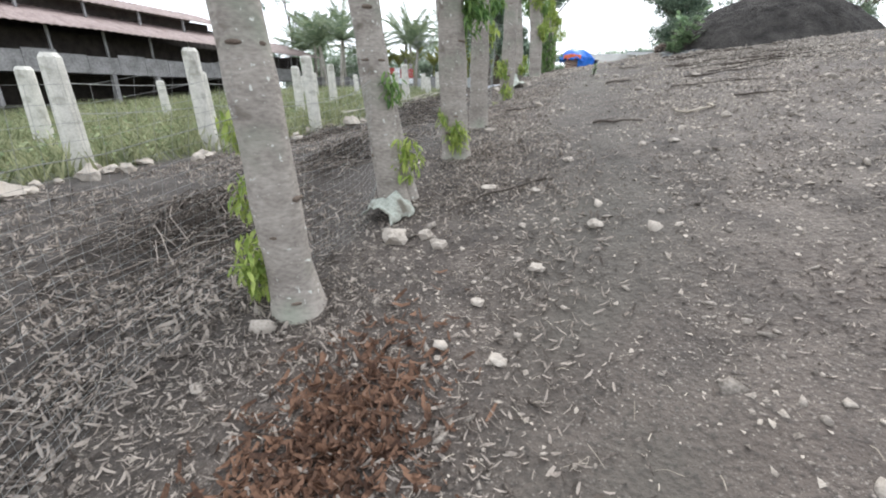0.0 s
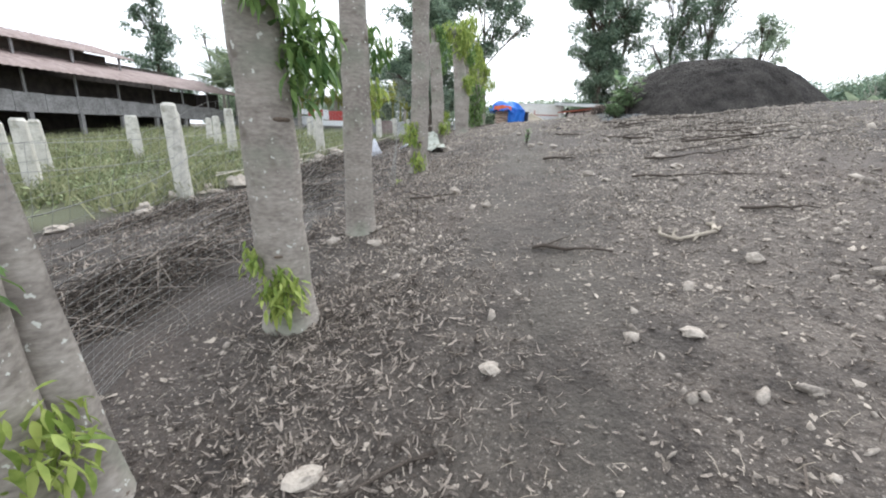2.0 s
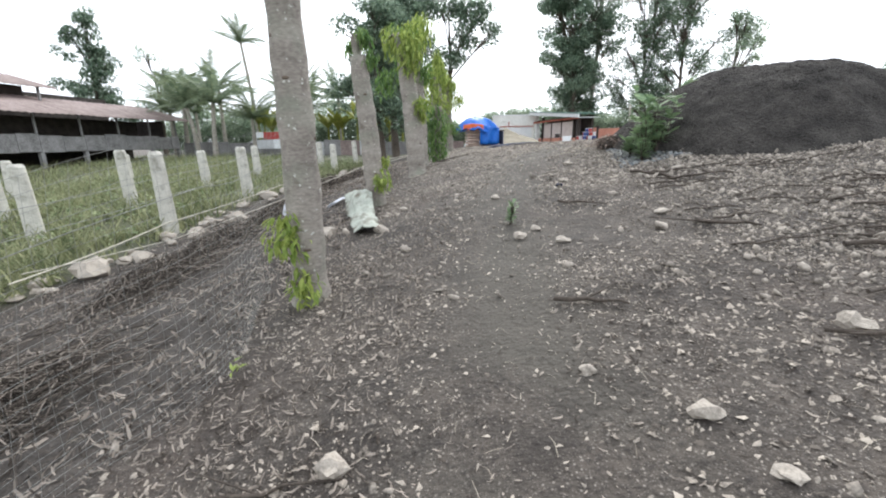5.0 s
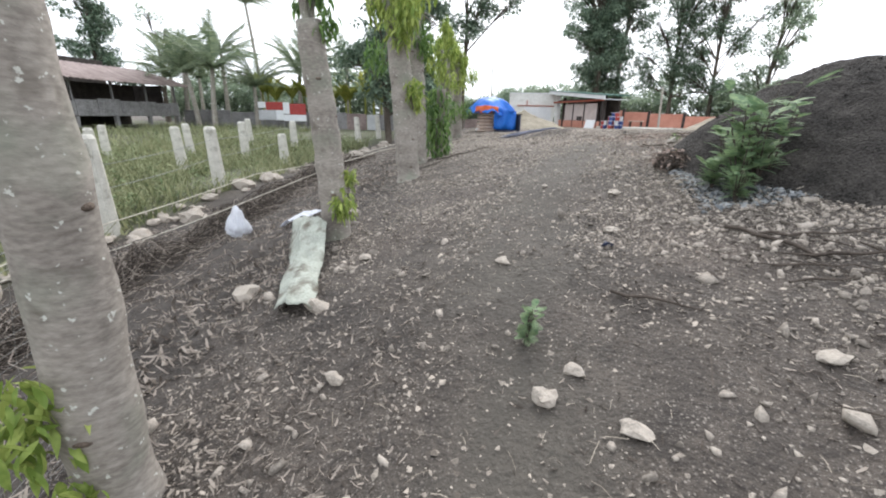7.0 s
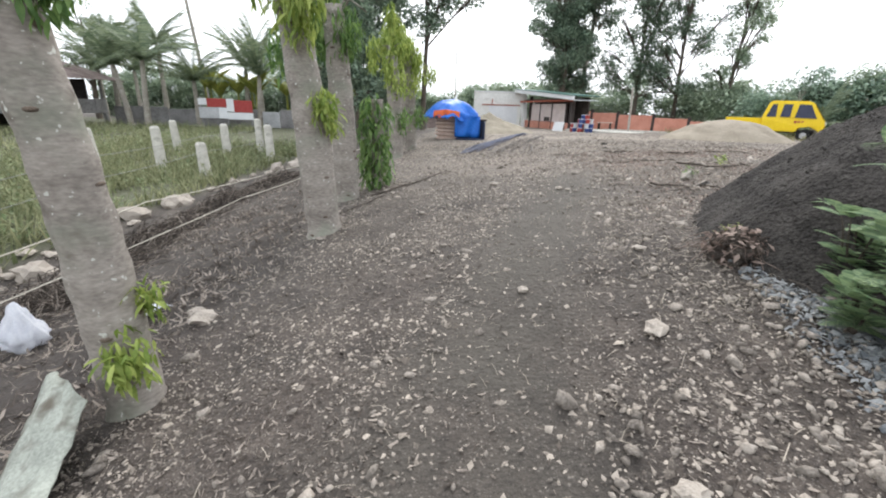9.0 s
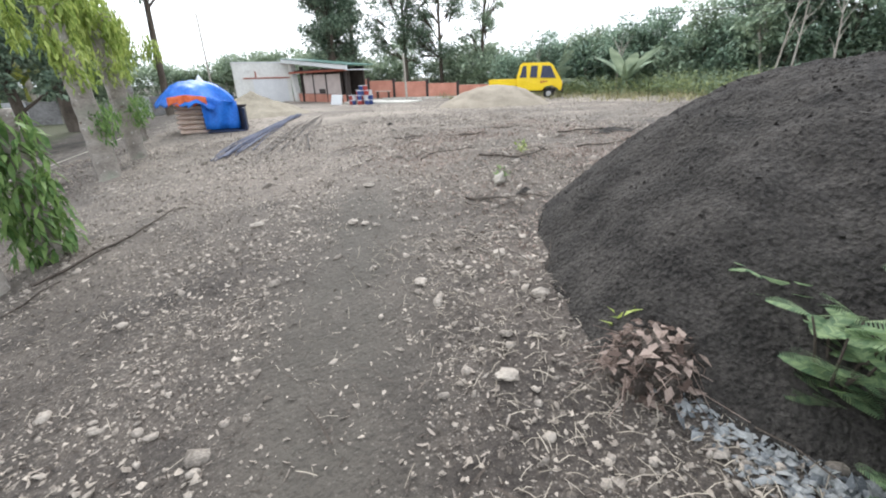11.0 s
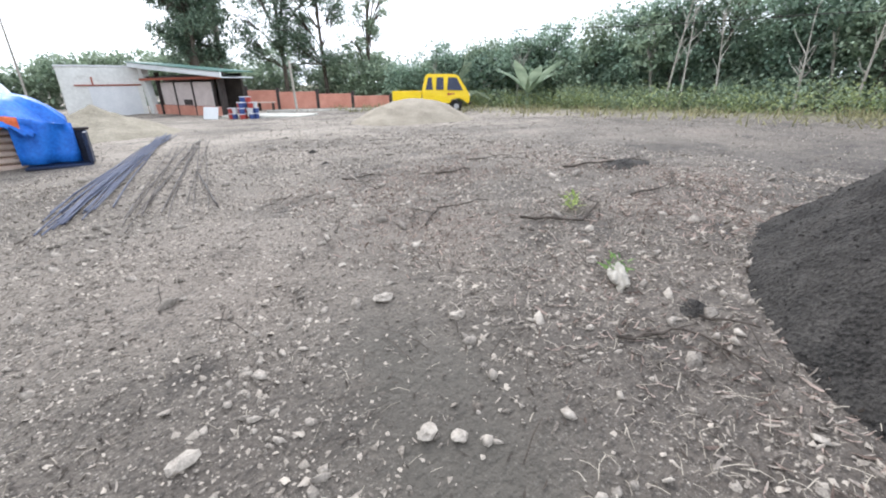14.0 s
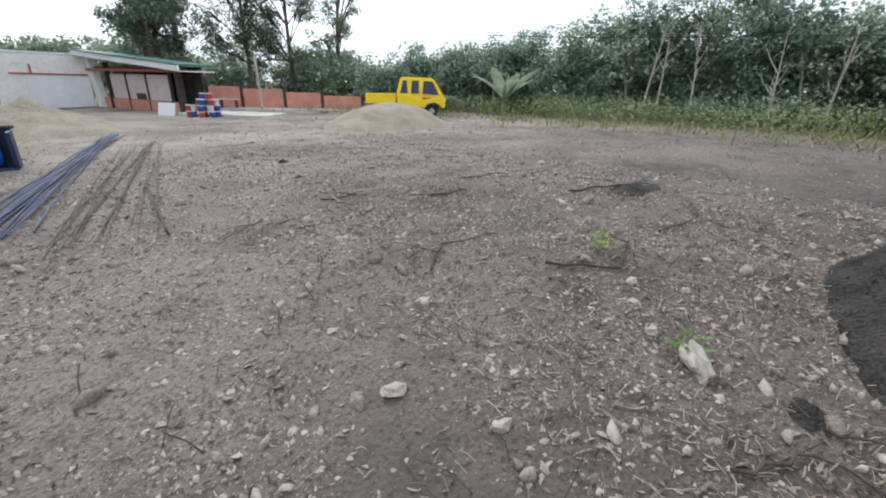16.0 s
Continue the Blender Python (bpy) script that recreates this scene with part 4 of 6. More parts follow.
# ---- yellow mini truck ----
def truck():
    e = base("pickup_truck", 15.15, 34.05, 3.27, -39, "bright yellow mini truck with an extended cab, parked behind sand", "truck")

    def slab_of(profile, half, mat, name, parent, label="", bev=.03, taper=.0, mid=0.9):
        bm = bmesh.new()
        lo = [bm.verts.new((x, -half + taper * max(0, z - mid), z)) for x, z in profile]
        hi = [bm.verts.new((x, half - taper * max(0, z - mid), z)) for x, z in profile]
        bm.faces.new(lo)
        bm.faces.new(hi[::-1])
        for i in range(len(profile)):
            j = (i + 1) % len(profile)
            bm.faces.new((lo[j], lo[i], hi[i], hi[j]))
        bmesh.ops.recalc_face_normals(bm, faces=bm.faces)
        if bev:
            bmesh.ops.bevel(bm, geom=bm.edges[:], offset=bev, segments=2, affect="EDGES")
        return part(name, bm, mat, parent, label)

    body = slab_of([(-.48, .42), (.85, .42), (.95, .60), (1.32, .66), (1.55, .55), (1.72, .40), (1.82, .42), (1.84, .80), (1.72, 1.02), (1.28, 1.68), (1.10, 1.76), (-.22, 1.78), (-.34, 1.70), (-.52, 1.0)],
                   .70, YELLOW, "cab", e, taper=.16, mid=1.0)
    y = -.705
    for prof in ([(.72, 1.04), (1.50, 1.02), (1.20, 1.60), (.78, 1.62)], [(.18, 1.06), (.55, 1.06), (.55, 1.62), (.22, 1.62)], [(-.34, 1.06), (.02, 1.06), (-.02, 1.62), (-.20, 1.62)]):
        for s in (-1, 1):
            bm = bmesh.new()
            ring = [bm.verts.new((x, s * (.712 - .16 * (z - 1.0)), z)) for x, z in prof]
            back = [bm.verts.new((x, s * (.66 - .16 * (z - 1.0)), z)) for x, z in prof]
            bm.faces.new(ring)
            for i in range(4):
                bm.faces.new((ring[i], ring[(i + 1) % 4], back[(i + 1) % 4], back[i]))
            bmesh.ops.recalc_face_normals(bm, faces=bm.faces)
            part("side_window", bm, GLASS_DARK, body)
    bm = bmesh.new()
    q = [bm.verts.new(p) for p in ((1.735, -.60, 1.04), (1.735, .60, 1.04), (1.34, .52, 1.63), (1.34, -.52, 1.63))]
    bm.faces.new(q)
    bmesh.ops.solidify(bm, geom=bm.faces[:], thickness=.02)
    part("windscreen", bm, GLASS_DARK, body)
    for s in (-1, 1):
        part("headlight", boxed((1.80, s * .5 - .1, .72), (1.86, s * .5 + .1, .88), .01), PALE, body)
        for k, x in enumerate((.74, .86, .99)):
            part("decal", boxed((x, s * .706 - .006, .80 + .02 * k), (x + .09, s * .706 + .006, .90), .002), RED, body, "red mark on the door")
    part("bumper", boxed((1.78, -.68, .34), (1.90, .68, .50), .03), DARK_STEEL, e)
    part("bed_floor", boxed((-1.95, -.66, .58), (-.56, .66, .66), .01), DARK_STEEL, e)
    part("chassis", boxed((-1.8, -.35, .36), (1.5, .35, .50)), DARK_STEEL, e)
    for s in (-1, 1):
        part("bed_side", boxed((-1.95, s * .68 - .025, .56), (-.56, s * .68 + .025, 1.0), .012), YELLOW, e)
    part("tailgate", boxed((-1.97, -.65, .56), (-1.92, .65, 1.0), .012), YELLOW, e)
    for x in (1.18, -1.18):
        for s in (-1, 1):
            bm = bmesh.new()
            bmesh.ops.create_cone(bm, cap_ends=True, segments=24, radius1=.27, radius2=.27, depth=.17, matrix=Matrix.Translation((x, s * .62, .27)) @ Matrix.Rotation(radians(90), 4, "X"))
            bmesh.ops.bevel(bm, geom=[q for q in bm.edges if q.calc_face_angle(0) > 1], offset=.03, segments=2, affect="EDGES")
            w = part("wheel", bm, RUBBER, e)
            bm = bmesh.new()
            bmesh.ops.create_cone(bm, cap_ends=True, segments=18, radius1=.16, radius2=.13, depth=.19, matrix=Matrix.Translation((x, s * .622, .27)) @ Matrix.Rotation(radians(90), 4, "X"))
            part("rim", bm, RIM, w)
    return e


truck()


# ---- reinforcing bars on the yard ----
def rods(name, a, b, count, spread, r, label, seed):
    rng = np.random.default_rng(seed)
    e = base(name, a[0], a[1], g1(*a), 0, label, "steel bars")
    o = np.array((a[0], a[1], g1(*a)))
    a, b = np.array(a), np.array(b)
    side = np.array((b - a)[::-1] * (1, -1)) / np.linalg.norm(b - a)
    for k in range(count):
        s0, s1 = rng.normal(0, spread, 2)
        p, q = a + side * s0 + (b - a) * rng.uniform(-.06, .06), b + side * (s0 * .5 + s1 * .5) + (b - a) * rng.uniform(-.1, .04)
        pts = []
        for i in range(9):
            w = p + (q - p) * i / 8
            pts.append((w[0] - o[0], w[1] - o[1], g1(*w) - o[2] + r + .012 + (k % 2) * r * 1.9 * (count > 20) + .02 * abs(math.sin(i + k))))
        v, f = tube(pts, r, 5)
        np_part("bar", v, f, REBAR if count > 20 else DARK_STEEL, e)
    return e


rods("rebar_bundle", (0.55, 22.4), (2.85, 30.7), 24, .17, .009, "long bundle of blue-black reinforcing bars lying on the yard", 3)
rods("rebar_bundle", (1.45, 21.6), (3.35, 28.6), 8, .22, .005, "loose dark reinforcing bars spread on the yard", 4)
rods("rebar_bundle", (1.15, 21.7), (2.9, 28.4), 6, .22, .005, "loose dark reinforcing bars spread on the yard", 5)
rods("steel_bar", (2.17, 24.0), (1.85, 21.35), 1, .01, .012, "single bent dark bar lying on the yard", 6)


# ---- background trees ----
def leafy_tree(name, x, y, height, trunk_r, crowns, leaf, count, mat, bark, label, seed, limbs=6, fork=0.45, category="tree", group="", lean=(0, 0), hollow=.35):
    """Trunk, limbs that reach into the clumps of the crown, and loose leaves round the ends."""
    rng = np.random.default_rng(seed)
    e = base(name, x, y, g1(x, y), 0, label, category, group)
    top = np.array((lean[0], lean[1], height * .82))
    path = [np.array((lean[0] * f + .12 * math.sin(f * 5 + seed), lean[1] * f + .1 * math.sin(f * 4 + 2 * seed), -.3 + f * (height * .82 + .3))) for f in np.linspace(0, 1, 10)]
    v, f = tube(path, [trunk_r * (1 - .75 * k / 9) for k in range(10)], 9, .15)
    np_part("trunk", v, f, bark, e, smooth=True)
    pts, limb = [], []
    for cx, cy, cz, s in crowns:
        c = np.array((cx, cy, cz))
        start = path[min(9, max(2, int(cz / height * 8)))]
        mid = (start + c) / 2 + (0, 0, .1 * s)
        limb.append(tube([start, mid, c], [trunk_r * .3, trunk_r * .2, trunk_r * .08], 5))
        for k in range(limbs):
            d = rng.normal(0, .55, 3) * s
            limb.append(tube([mid, c + d * .4, c + d], [trunk_r * .14, trunk_r * .1, trunk_r * .03], 4, caps=False))
        for k in range(7):
            cc = c + rng.normal(0, .5, 3) * (s, s, s * .7)
            n = int(count * 6 * s * s / 7)
            pts.append(blob(rng, max(6, n), cc, (s * .5, s * .5, s * .38), hollow))
    if limb:
        np_part("limb", *joined(limb), bark, e)
    leaf_cluster("crown", e, np.concatenate(pts), leaf * .78, mat, rng, 0.4, wide=1.9, shape=(FLAT_V, FLAT_F))
    return e


def random_crowns(rng, height, width, low, count, s):
    out = []
    for k in range(count):
        h = low + (height - low) * (k + .5) / count
        w = width * (1 - .55 * abs((h - low) / (height - low) - .35))
        a = rng.uniform(0, 6.28)
        out.append((math.cos(a) * w * rng.uniform(.1, .8), math.sin(a) * w * rng.uniform(.1, .8), h, s * rng.uniform(.7, 1.2)))
    return out


CR = np.random.default_rng(11)
# the dense dark tree behind the sacks, tall airy trees behind the house
leafy_tree("broadleaf_tree", -7.2, 43, 12.5, .35, random_crowns(CR, 12.5, 4.2, 3.0, 15, 1.9), .42, 95, LEAF_DARK, DARK_BARK, "dense dark-leaved tree behind the lopped trunks", 41)
leafy_tree("broadleaf_tree", -6.4, 35, 9.5, .22, random_crowns(CR, 9.5, 3.4, 2.4, 13, 1.5), .36, 70, LEAF_DARK, DARK_BARK, "dark-leaved tree with a forked trunk behind the lopped trunks", 40)
leafy_tree("broadleaf_tree", -3.0, 46, 13, .25, [(1.0, 0, 9.0, 1.7), (2.4, 0, 10.6, 1.5), (1.6, 1, 12.0, 1.6), (-.6, 0, 11.6, 1.8), (3.6, 0, 9.4, 1.1), (0, 0, 7.5, 1.4)], .42, 60, LEAF_DARK, DARK_BARK,
           "tall tree with an airy reaching crown", 42)
leafy_tree("broadleaf_tree", 9.2, 56, 18, .42, random_crowns(CR, 18, 4.4, 3.2, 30, 1.8), .38, 80, LEAF_DARK, DARK_BARK, "tall dark tree rising behind the house", 43)
leafy_tree("broadleaf_tree", 11.0, 57, 19, .25, random_crowns(CR, 19, 3.0, 5, 14, 1.5), .36, 55, LEAF_DARK, PALE_BARK, "tall pale-trunked tree rising behind the house", 44, lean=(1.2, 0))
leafy_tree("broadleaf_tree", 17.0, 58, 16, .22, random_crowns(CR, 16, 5.2, 2.6, 30, 1.5), .34, 48, LEAF_DARK, DARK_BARK, "open-crowned tree behind the block wall", 45)
leafy_tree("broadleaf_tree", 20.5, 57, 17, .22, random_crowns(CR, 17, 5.0, 3.5, 28, 1.5), .34, 46, LEAF_DARK, DARK_BARK, "open-crowned tree behind the block wall", 46)
leafy_tree("broadleaf_tree", 25.0, 56, 13, .25, random_crowns(CR, 12, 2.8, 2.5, 16, 1.2), .34, 60, LEAF_FAR, DARK_BARK, "open-crowned tree behind the block wall", 47)
leafy_tree("broadleaf_tree", -42, 52, 14, .3, random_crowns(CR, 14, 3.0, 4, 10, 1.8), .5, 60, LEAF_DARK, DARK_BARK, "dark tree rising behind the barn", 48)
leafy_tree("broadleaf_tree", -38, 56, 11.5, .3, random_crowns(CR, 11.5, 3.0, 4, 7, 1.3), .4, 35, LEAF_FAR, DARK_BARK, "thin tree behind the barn", 49)


# ---- palms and bananas ----
def frond(length, rng, droop, width):
    """Rachis and leaflets of one palm frond, growing along +x."""
    pieces_v, pieces_f = [], []
    n = 34
    spine = [np.array((length * f, 0, length * (.42 * f - droop * f * f))) for f in np.linspace(0, 1, n)]
    for i in range(1, n):
        p = spine[i]
        w = width * math.sin(math.pi * min(.97, .12 + .86 * i / n)) ** .6
        for s in (-1, 1):
            tip = p + np.array((.35 * w, s * w * .8, -.45 * w + rng.normal(0, .05)))
            b = np.array((length / n * .85, 0, 0))
            k = len(pieces_v)
            pieces_v += [p - b * .5, p + b * .5, tip + b * .3, tip]
            pieces_f.append((k, k + 1, k + 2, k + 3))
    v, f = tube(spine, [.035 * (1 - .8 * i / n) for i in range(n)], 4, caps=False)
    return joined([(np.array(pieces_v), np.array(pieces_f)), (v, f)])


def palm(x, y, height, length, count, label, seed, lean=(0, 0), r=.16):
    rng = np.random.default_rng(seed)
    e = base("coconut_palm", x, y, g1(x, y), 0, label, "palm tree", "palms beyond the field")
    path = [np.array((lean[0] * f ** 1.5, lean[1] * f ** 1.5, -.2 + f * (height + .2))) for f in np.linspace(0, 1, 12)]
    v, f = tube(path, [r * (1.25 - .5 * k / 11) for k in range(12)], 9, .1)
    np_part("trunk", v, f, PALE_BARK, e, smooth=True)
    for k in range(count):
        fv, ff = frond(length * rng.uniform(.8, 1.1), rng, rng.uniform(.12, .7), length * .17)
        a, lift = k * 2.4 + rng.uniform(-.2, .2), rng.uniform(-.1, 1.05)
        m = np.array(Matrix.Rotation(a, 3, "Z") @ Matrix.Rotation(-lift, 3, "Y"))
        np_part("frond", fv @ m.T + path[-1], ff, PALM_LEAF, e)
    return e


PALM = "coconut palm with arching grey-green fronds"
for k, (x, y, h, l, c, ln) in enumerate(((-24.2, 44.5, 4.9, 4.4, 20, (.4, 0)), (-27.2, 46.5, 4.6, 4.2, 19, (-.6, 0)), (-30.5, 49.5, 5.6, 4.0, 18, (.3, 0)), (-25.5, 55, 12.0, 2.9, 20, (-1.0, 0)),
                                         (-19.5, 51, 5.0, 4.0, 17, (.2, 0)), (-35, 58, 5, 4.0, 16, (0, 0)), (-16.0, 55, 6.0, 4.0, 16, (0, 0)), (-13.0, 57, 5.0, 4.0, 16, (0, 0)),
                                         (-21.5, 58, 6.5, 4.0, 16, (0, 0)), (-22.0, 47.5, 3.6, 3.8, 18, (0, 0)), (-17.5, 49, 4.2, 3.8, 18, (.3, 0)), (-28.5, 53, 7.0, 3.8, 18, (0, 0)), (-33, 51, 4.5, 4.0, 18, (0, 0)), (18.7, 36.3, .6, 2.4, 9, (0, 0)))):
    palm(x, y, h, l, c, PALM, 60 + k, ln, .2 if h < 8 else .17)


def banana(x, y, h, seed, mat=BANANA_LEAF):
    rng = np.random.default_rng(seed)
    e = base("banana_plant", x, y, g1(x, y), 0, "banana plant with broad yellow-green leaves", "banana plant", "banana plants")
    v, f = tube([(0, 0, -.1), (.03, 0, h * .5), (0, .05, h)], [.13, .11, .07], 8)
    np_part("stem", v, f, mat, e, smooth=True)
    for k in range(9):
        L = rng.uniform(1.7, 2.7)
        pts_v, pts_f = [], []
        dr = rng.uniform(.3, .9)
        for i in range(9):
            t = i / 8
            w = .30 * math.sin(math.pi * (.06 + .92 * t)) ** .7
            z = L * (.95 * t - .65 * dr * t * t)
            pts_v += [(L * t * .85, -w, z - .12 * w), (L * t * .85, 0, z), (L * t * .85, w, z - .12 * w)]
            if i:
                q = 3 * i
                pts_f += [(q - 3, q - 2, q + 1, q), (q - 2, q - 1, q + 2, q + 1)]
        m = np.array(Matrix.Rotation(k * 2.4 + rng.uniform(-.3, .3), 3, "Z"))
        np_part("leaf", np.array(pts_v) @ m.T + (0, 0, h * rng.uniform(.85, 1.0)), pts_f, mat, e, smooth=True)
    return e


for k in range(14):
    banana(-24.0 + 1.2 * k + CR.uniform(-.5, .5), 51 + CR.uniform(-1.5, 1.5), CR.uniform(2.6, 4.0), 80 + k)
for k, (x, y) in enumerate(((19.3, 31.3),)):
    banana(x, y, .8, 95 + k, LEAF_FAR)


# ---- woods round the yard ----
def rise(x, y):
    """The belt east of the yard stands low behind the truck and tall farther along."""
    return 1.0 if x < 18 or y > 46 else .55 + .25 * min(1, max(0, (29 - y) / 5))


def woods(name, path, depth, low, high, per_m, leaf, mat, label, seed):
    """A far belt of trees and scrub, too thick to count."""
    rng = np.random.default_rng(seed)
    pts = []
    for (x0, y0), (x1, y1) in zip(path, path[1:]):
        run = math.hypot(x1 - x0, y1 - y0)
        nx, ny = -(y1 - y0) / run, (x1 - x0) / run
        for k in range(int(run * per_m)):
            t, d = rng.uniform(0, 1), rng.uniform(0, 1) ** 1.3 * depth
            cx, cy = x0 + (x1 - x0) * t + nx * d, y0 + (y1 - y0) * t + ny * d
            tall = low + (high - low) * (.5 + .9 * noise.noise((cx * .16, cy * .16, seed))) * min(1, .35 + d / depth) * rise(cx, cy)
            cz = rng.uniform(0, 1) ** .8 * tall
            s = rng.uniform(.5, 1.25)
            pts.append(blob(rng, 34, (cx, cy, float(land(cx, cy)) + cz + .2), (s, s, s * .75), .3))
    pts = np.concatenate(pts)
    e = base(name, 0, 0, 0, 0, label, "woods", kind="stuff")
    leaf_cluster("foliage", e, pts, leaf, mat, rng, .35, wide=2.1, shape=(FLAT_V, FLAT_F))
    return e


woods("woods", [(19.5, 45), (21.0, 36), (22.0, 28), (23.0, 20), (24.0, 10), (25, -2)], 9, 2.0, 5.6, 62, .28, LEAF_WOOD, "thick grey-green woodland along the yard's edge", 3)
woods("woods", [(-9, 66), (6, 64), (19, 60), (24, 50)], 8, 2.2, 6.0, 36, .40, LEAF_FAR, "dark woodland behind the house", 4)
woods("woods", [(-46, 64), (-26, 63), (-9, 62)], 7, 2.5, 8.5, 40, .42, LEAF_FAR, "mixed green thicket beyond the field", 5)
woods("hedge", [(20.5, 44), (20.3, 36), (19.5, 29), (19.0, 22), (19.5, 15), (20.5, 5)], 3.5, .1, 1.3, 22, .15, LEAF_FAR, "leafy scrub at the foot of the woodland", 6)
woods("fringe_weeds", [(19.8, 42), (19.0, 34), (18.4, 28), (18.0, 22), (18.3, 15), (19.5, 6)], 1.8, .05, .75, 15, .11, FRINGE, "yellow-green weeds fringing the woodland", 8)

WOOD = np.random.default_rng(33)
for k, (y, h) in enumerate(((40.5, 3.6), (37.5, 3.8), (34.5, 3.6), (32, 4.1), (29.5, 4.0), (27.3, 4.4), (25.4, 4.7), (23.6, 5.4), (22.0, 5.6), (20.4, 4.4), (18.4, 3.5), (16.4, 3.9), (14.0, 3.4), (11.5, 4.0), (8.5, 4.0), (5, 4.5))):
    leafy_tree("woodland_tree", 21.9 + WOOD.uniform(-.7, 1.2), y, h, .1, random_crowns(WOOD, h, 1.9, .7, 17, 1.0), .25, 62, (LEAF_WOOD, LEAF_FAR, LEAF_WOOD)[k % 3], DARK_BARK,
               "rounded blue-green tree crowding the yard's edge", 160 + k, limbs=2, group="trees at the woodland edge")


def bare_tree(x, y, h, seed):
    """A thin pale tree that has shed its leaves."""
    rng = np.random.default_rng(seed)
    e = base("bare_tree", x, y, g1(x, y), 0, "thin leafless pale-trunked tree before the woods", "tree", "bare trees before the woods")
    lean = rng.normal(0, .35, 2)
    path = [np.array((lean[0] * f + .08 * math.sin(5 * f + seed), lean[1] * f, -.1 + f * h)) for f in np.linspace(0, 1, 9)]
    np_part("trunk", *tube(path, [.05 * (1 - .8 * i / 8) for i in range(9)], 7), PALE_BARK, e, smooth=True)
    for k in range(9):
        p = path[int(rng.integers(3, 9))]
        a, l = rng.uniform(0, 6.28), rng.uniform(.4, 1.3)
        q = p + np.array((math.cos(a) * .5, math.sin(a) * .5, .8)) * l
        np_part("branch", *tube([p, (p + q) / 2 + rng.normal(0, .06, 3), q], [.018, .013, .005], 5), PALE_BARK, e)
    return e


for k, (x, y, h) in enumerate(((20.4, 33.0, 2.6), (20.2, 31.6, 2.0), (20.0, 24.6, 4.8), (20.1, 24.0, 4.2), (20.3, 22.8, 3.6), (19.9, 20.2, 3.0), (20.0, 18.7, 3.4), (20.2, 16.9, 5.2), (20.0, 16.2, 4.6), (20.3, 15.0, 5.6))):
    bare_tree(x, y, h, 240 + k)


SLIM = np.random.default_rng(21)
for k in range(22):
    t = (k + SLIM.uniform(.1, .9)) / 22
    x, y = 20.6 + 2.2 * t + SLIM.uniform(-.6, 2.6), 44 - 46 * t
    h = SLIM.uniform(4.2, 6.6) * (.52 + .33 * min(1, max(0, (29 - y) / 5)) - .25 * min(1, max(0, (22 - y) / 3)))
    leafy_tree("slender_tree", x, y, h, .07 + SLIM.uniform(0, .05), random_crowns(SLIM, h, 1.5, h * .42, 6, .85), .34, 55, (LEAF_FAR, LEAF_DARK)[k % 2], PALE_BARK,
               "slender pale-trunked tree at the woodland edge", 100 + k, limbs=3, group="trees at the woodland edge", lean=(SLIM.uniform(-1.0, 1.0), SLIM.uniform(-1.0, 1.0)))


# ---- shrubs beside the heap ----
def feathery_shrub(x, y, h, stems, seed, slim=1.0):
    """Thin stems with pairs of feathery leaves."""
    rng = np.random.default_rng(seed)
    e = base("feathery_shrub", x, y, g1(x, y), 0, "green feathery-leaved wild shrub beside the sand heap", "shrub", "shrubs beside the track")
    for k in range(stems):
        a = rng.uniform(0, 6.28)
        reach = rng.uniform(.1, .38) * h * slim
        path = [np.array((math.cos(a) * reach * f ** 1.4, math.sin(a) * reach * f ** 1.4, -.03 + h * rng.uniform(.75, 1.05) * f)) for f in np.linspace(0, 1, 7)]
        v, f = tube(path, [.011 * (1 - .7 * i / 6) for i in range(7)], 5)
        np_part("stem", v, f, TWIG, e)
        for i in range(12):
            lv, lf = [], []
            p = path[2 + i % 5]
            b = rng.uniform(0, 6.28)
            L = min(.19, .08 + .12 * h) * slim * rng.uniform(.7, 1.15)
            out, side = np.array((math.cos(b), math.sin(b), rng.uniform(-.1, 1.0))), np.array((-math.sin(b), math.cos(b), 0))
            for q in range(17):
                o = p + out * L * (q + 1) / 17 - np.array((0, 0, .3 * L * (q / 17) ** 2))
                w = .34 * L * math.sin(math.pi * (q + 2) / 20)
                for s in (-1, 1):
                    t = o + side * s * w + out * w * .4 + (0, 0, -.12 * w)
                    n = len(lv)
                    lv += [o - out * L * .024, o + out * L * .024, t + out * L * .018, t - out * L * .018]
                    lf.append((n, n + 1, n + 2, n + 3))
            np_part("leaf", lv, lf, LEAF_FEATHER, e)
    return e


for k, (x, y, h, s) in enumerate(((2.53, 13.98, .9, 6), (2.62, 13.84, .72, 5), (2.44, 13.76, .5, 8), (2.75, 14.62, .34, 9), (2.6, 14.35, .4, 8), (2.36, 13.6, .3, 7), (2.74, 13.95, .68, 5), (2.32, 13.95, .3, 6))):
    feathery_shrub(x, y, h, s, 200 + k)
feathery_shrub(.53, 11.78, .25, 6, 230, .55)


def weed(x, y, h, mat, seed, label="small green weed on bare ground", count=26):
    rng = np.random.default_rng(seed)
    e = base("weed", x, y, g1(x, y), 0, label, "weed")
    leaf_cluster("leaves", e, blob(rng, count, (0, 0, h * .45), (h * .5, h * .5, h * .45)), h * .55, mat, rng, -.5)
    return e


weed(4.13, 18.47, .18, LEAF_LIME, 1, "small yellow-green grass tuft on bare ground", 40)
weed(2.35, 15.0, .16, LEAF_LIME, 3)
weed(3.25, 17.55, .16, LEAF, 4)


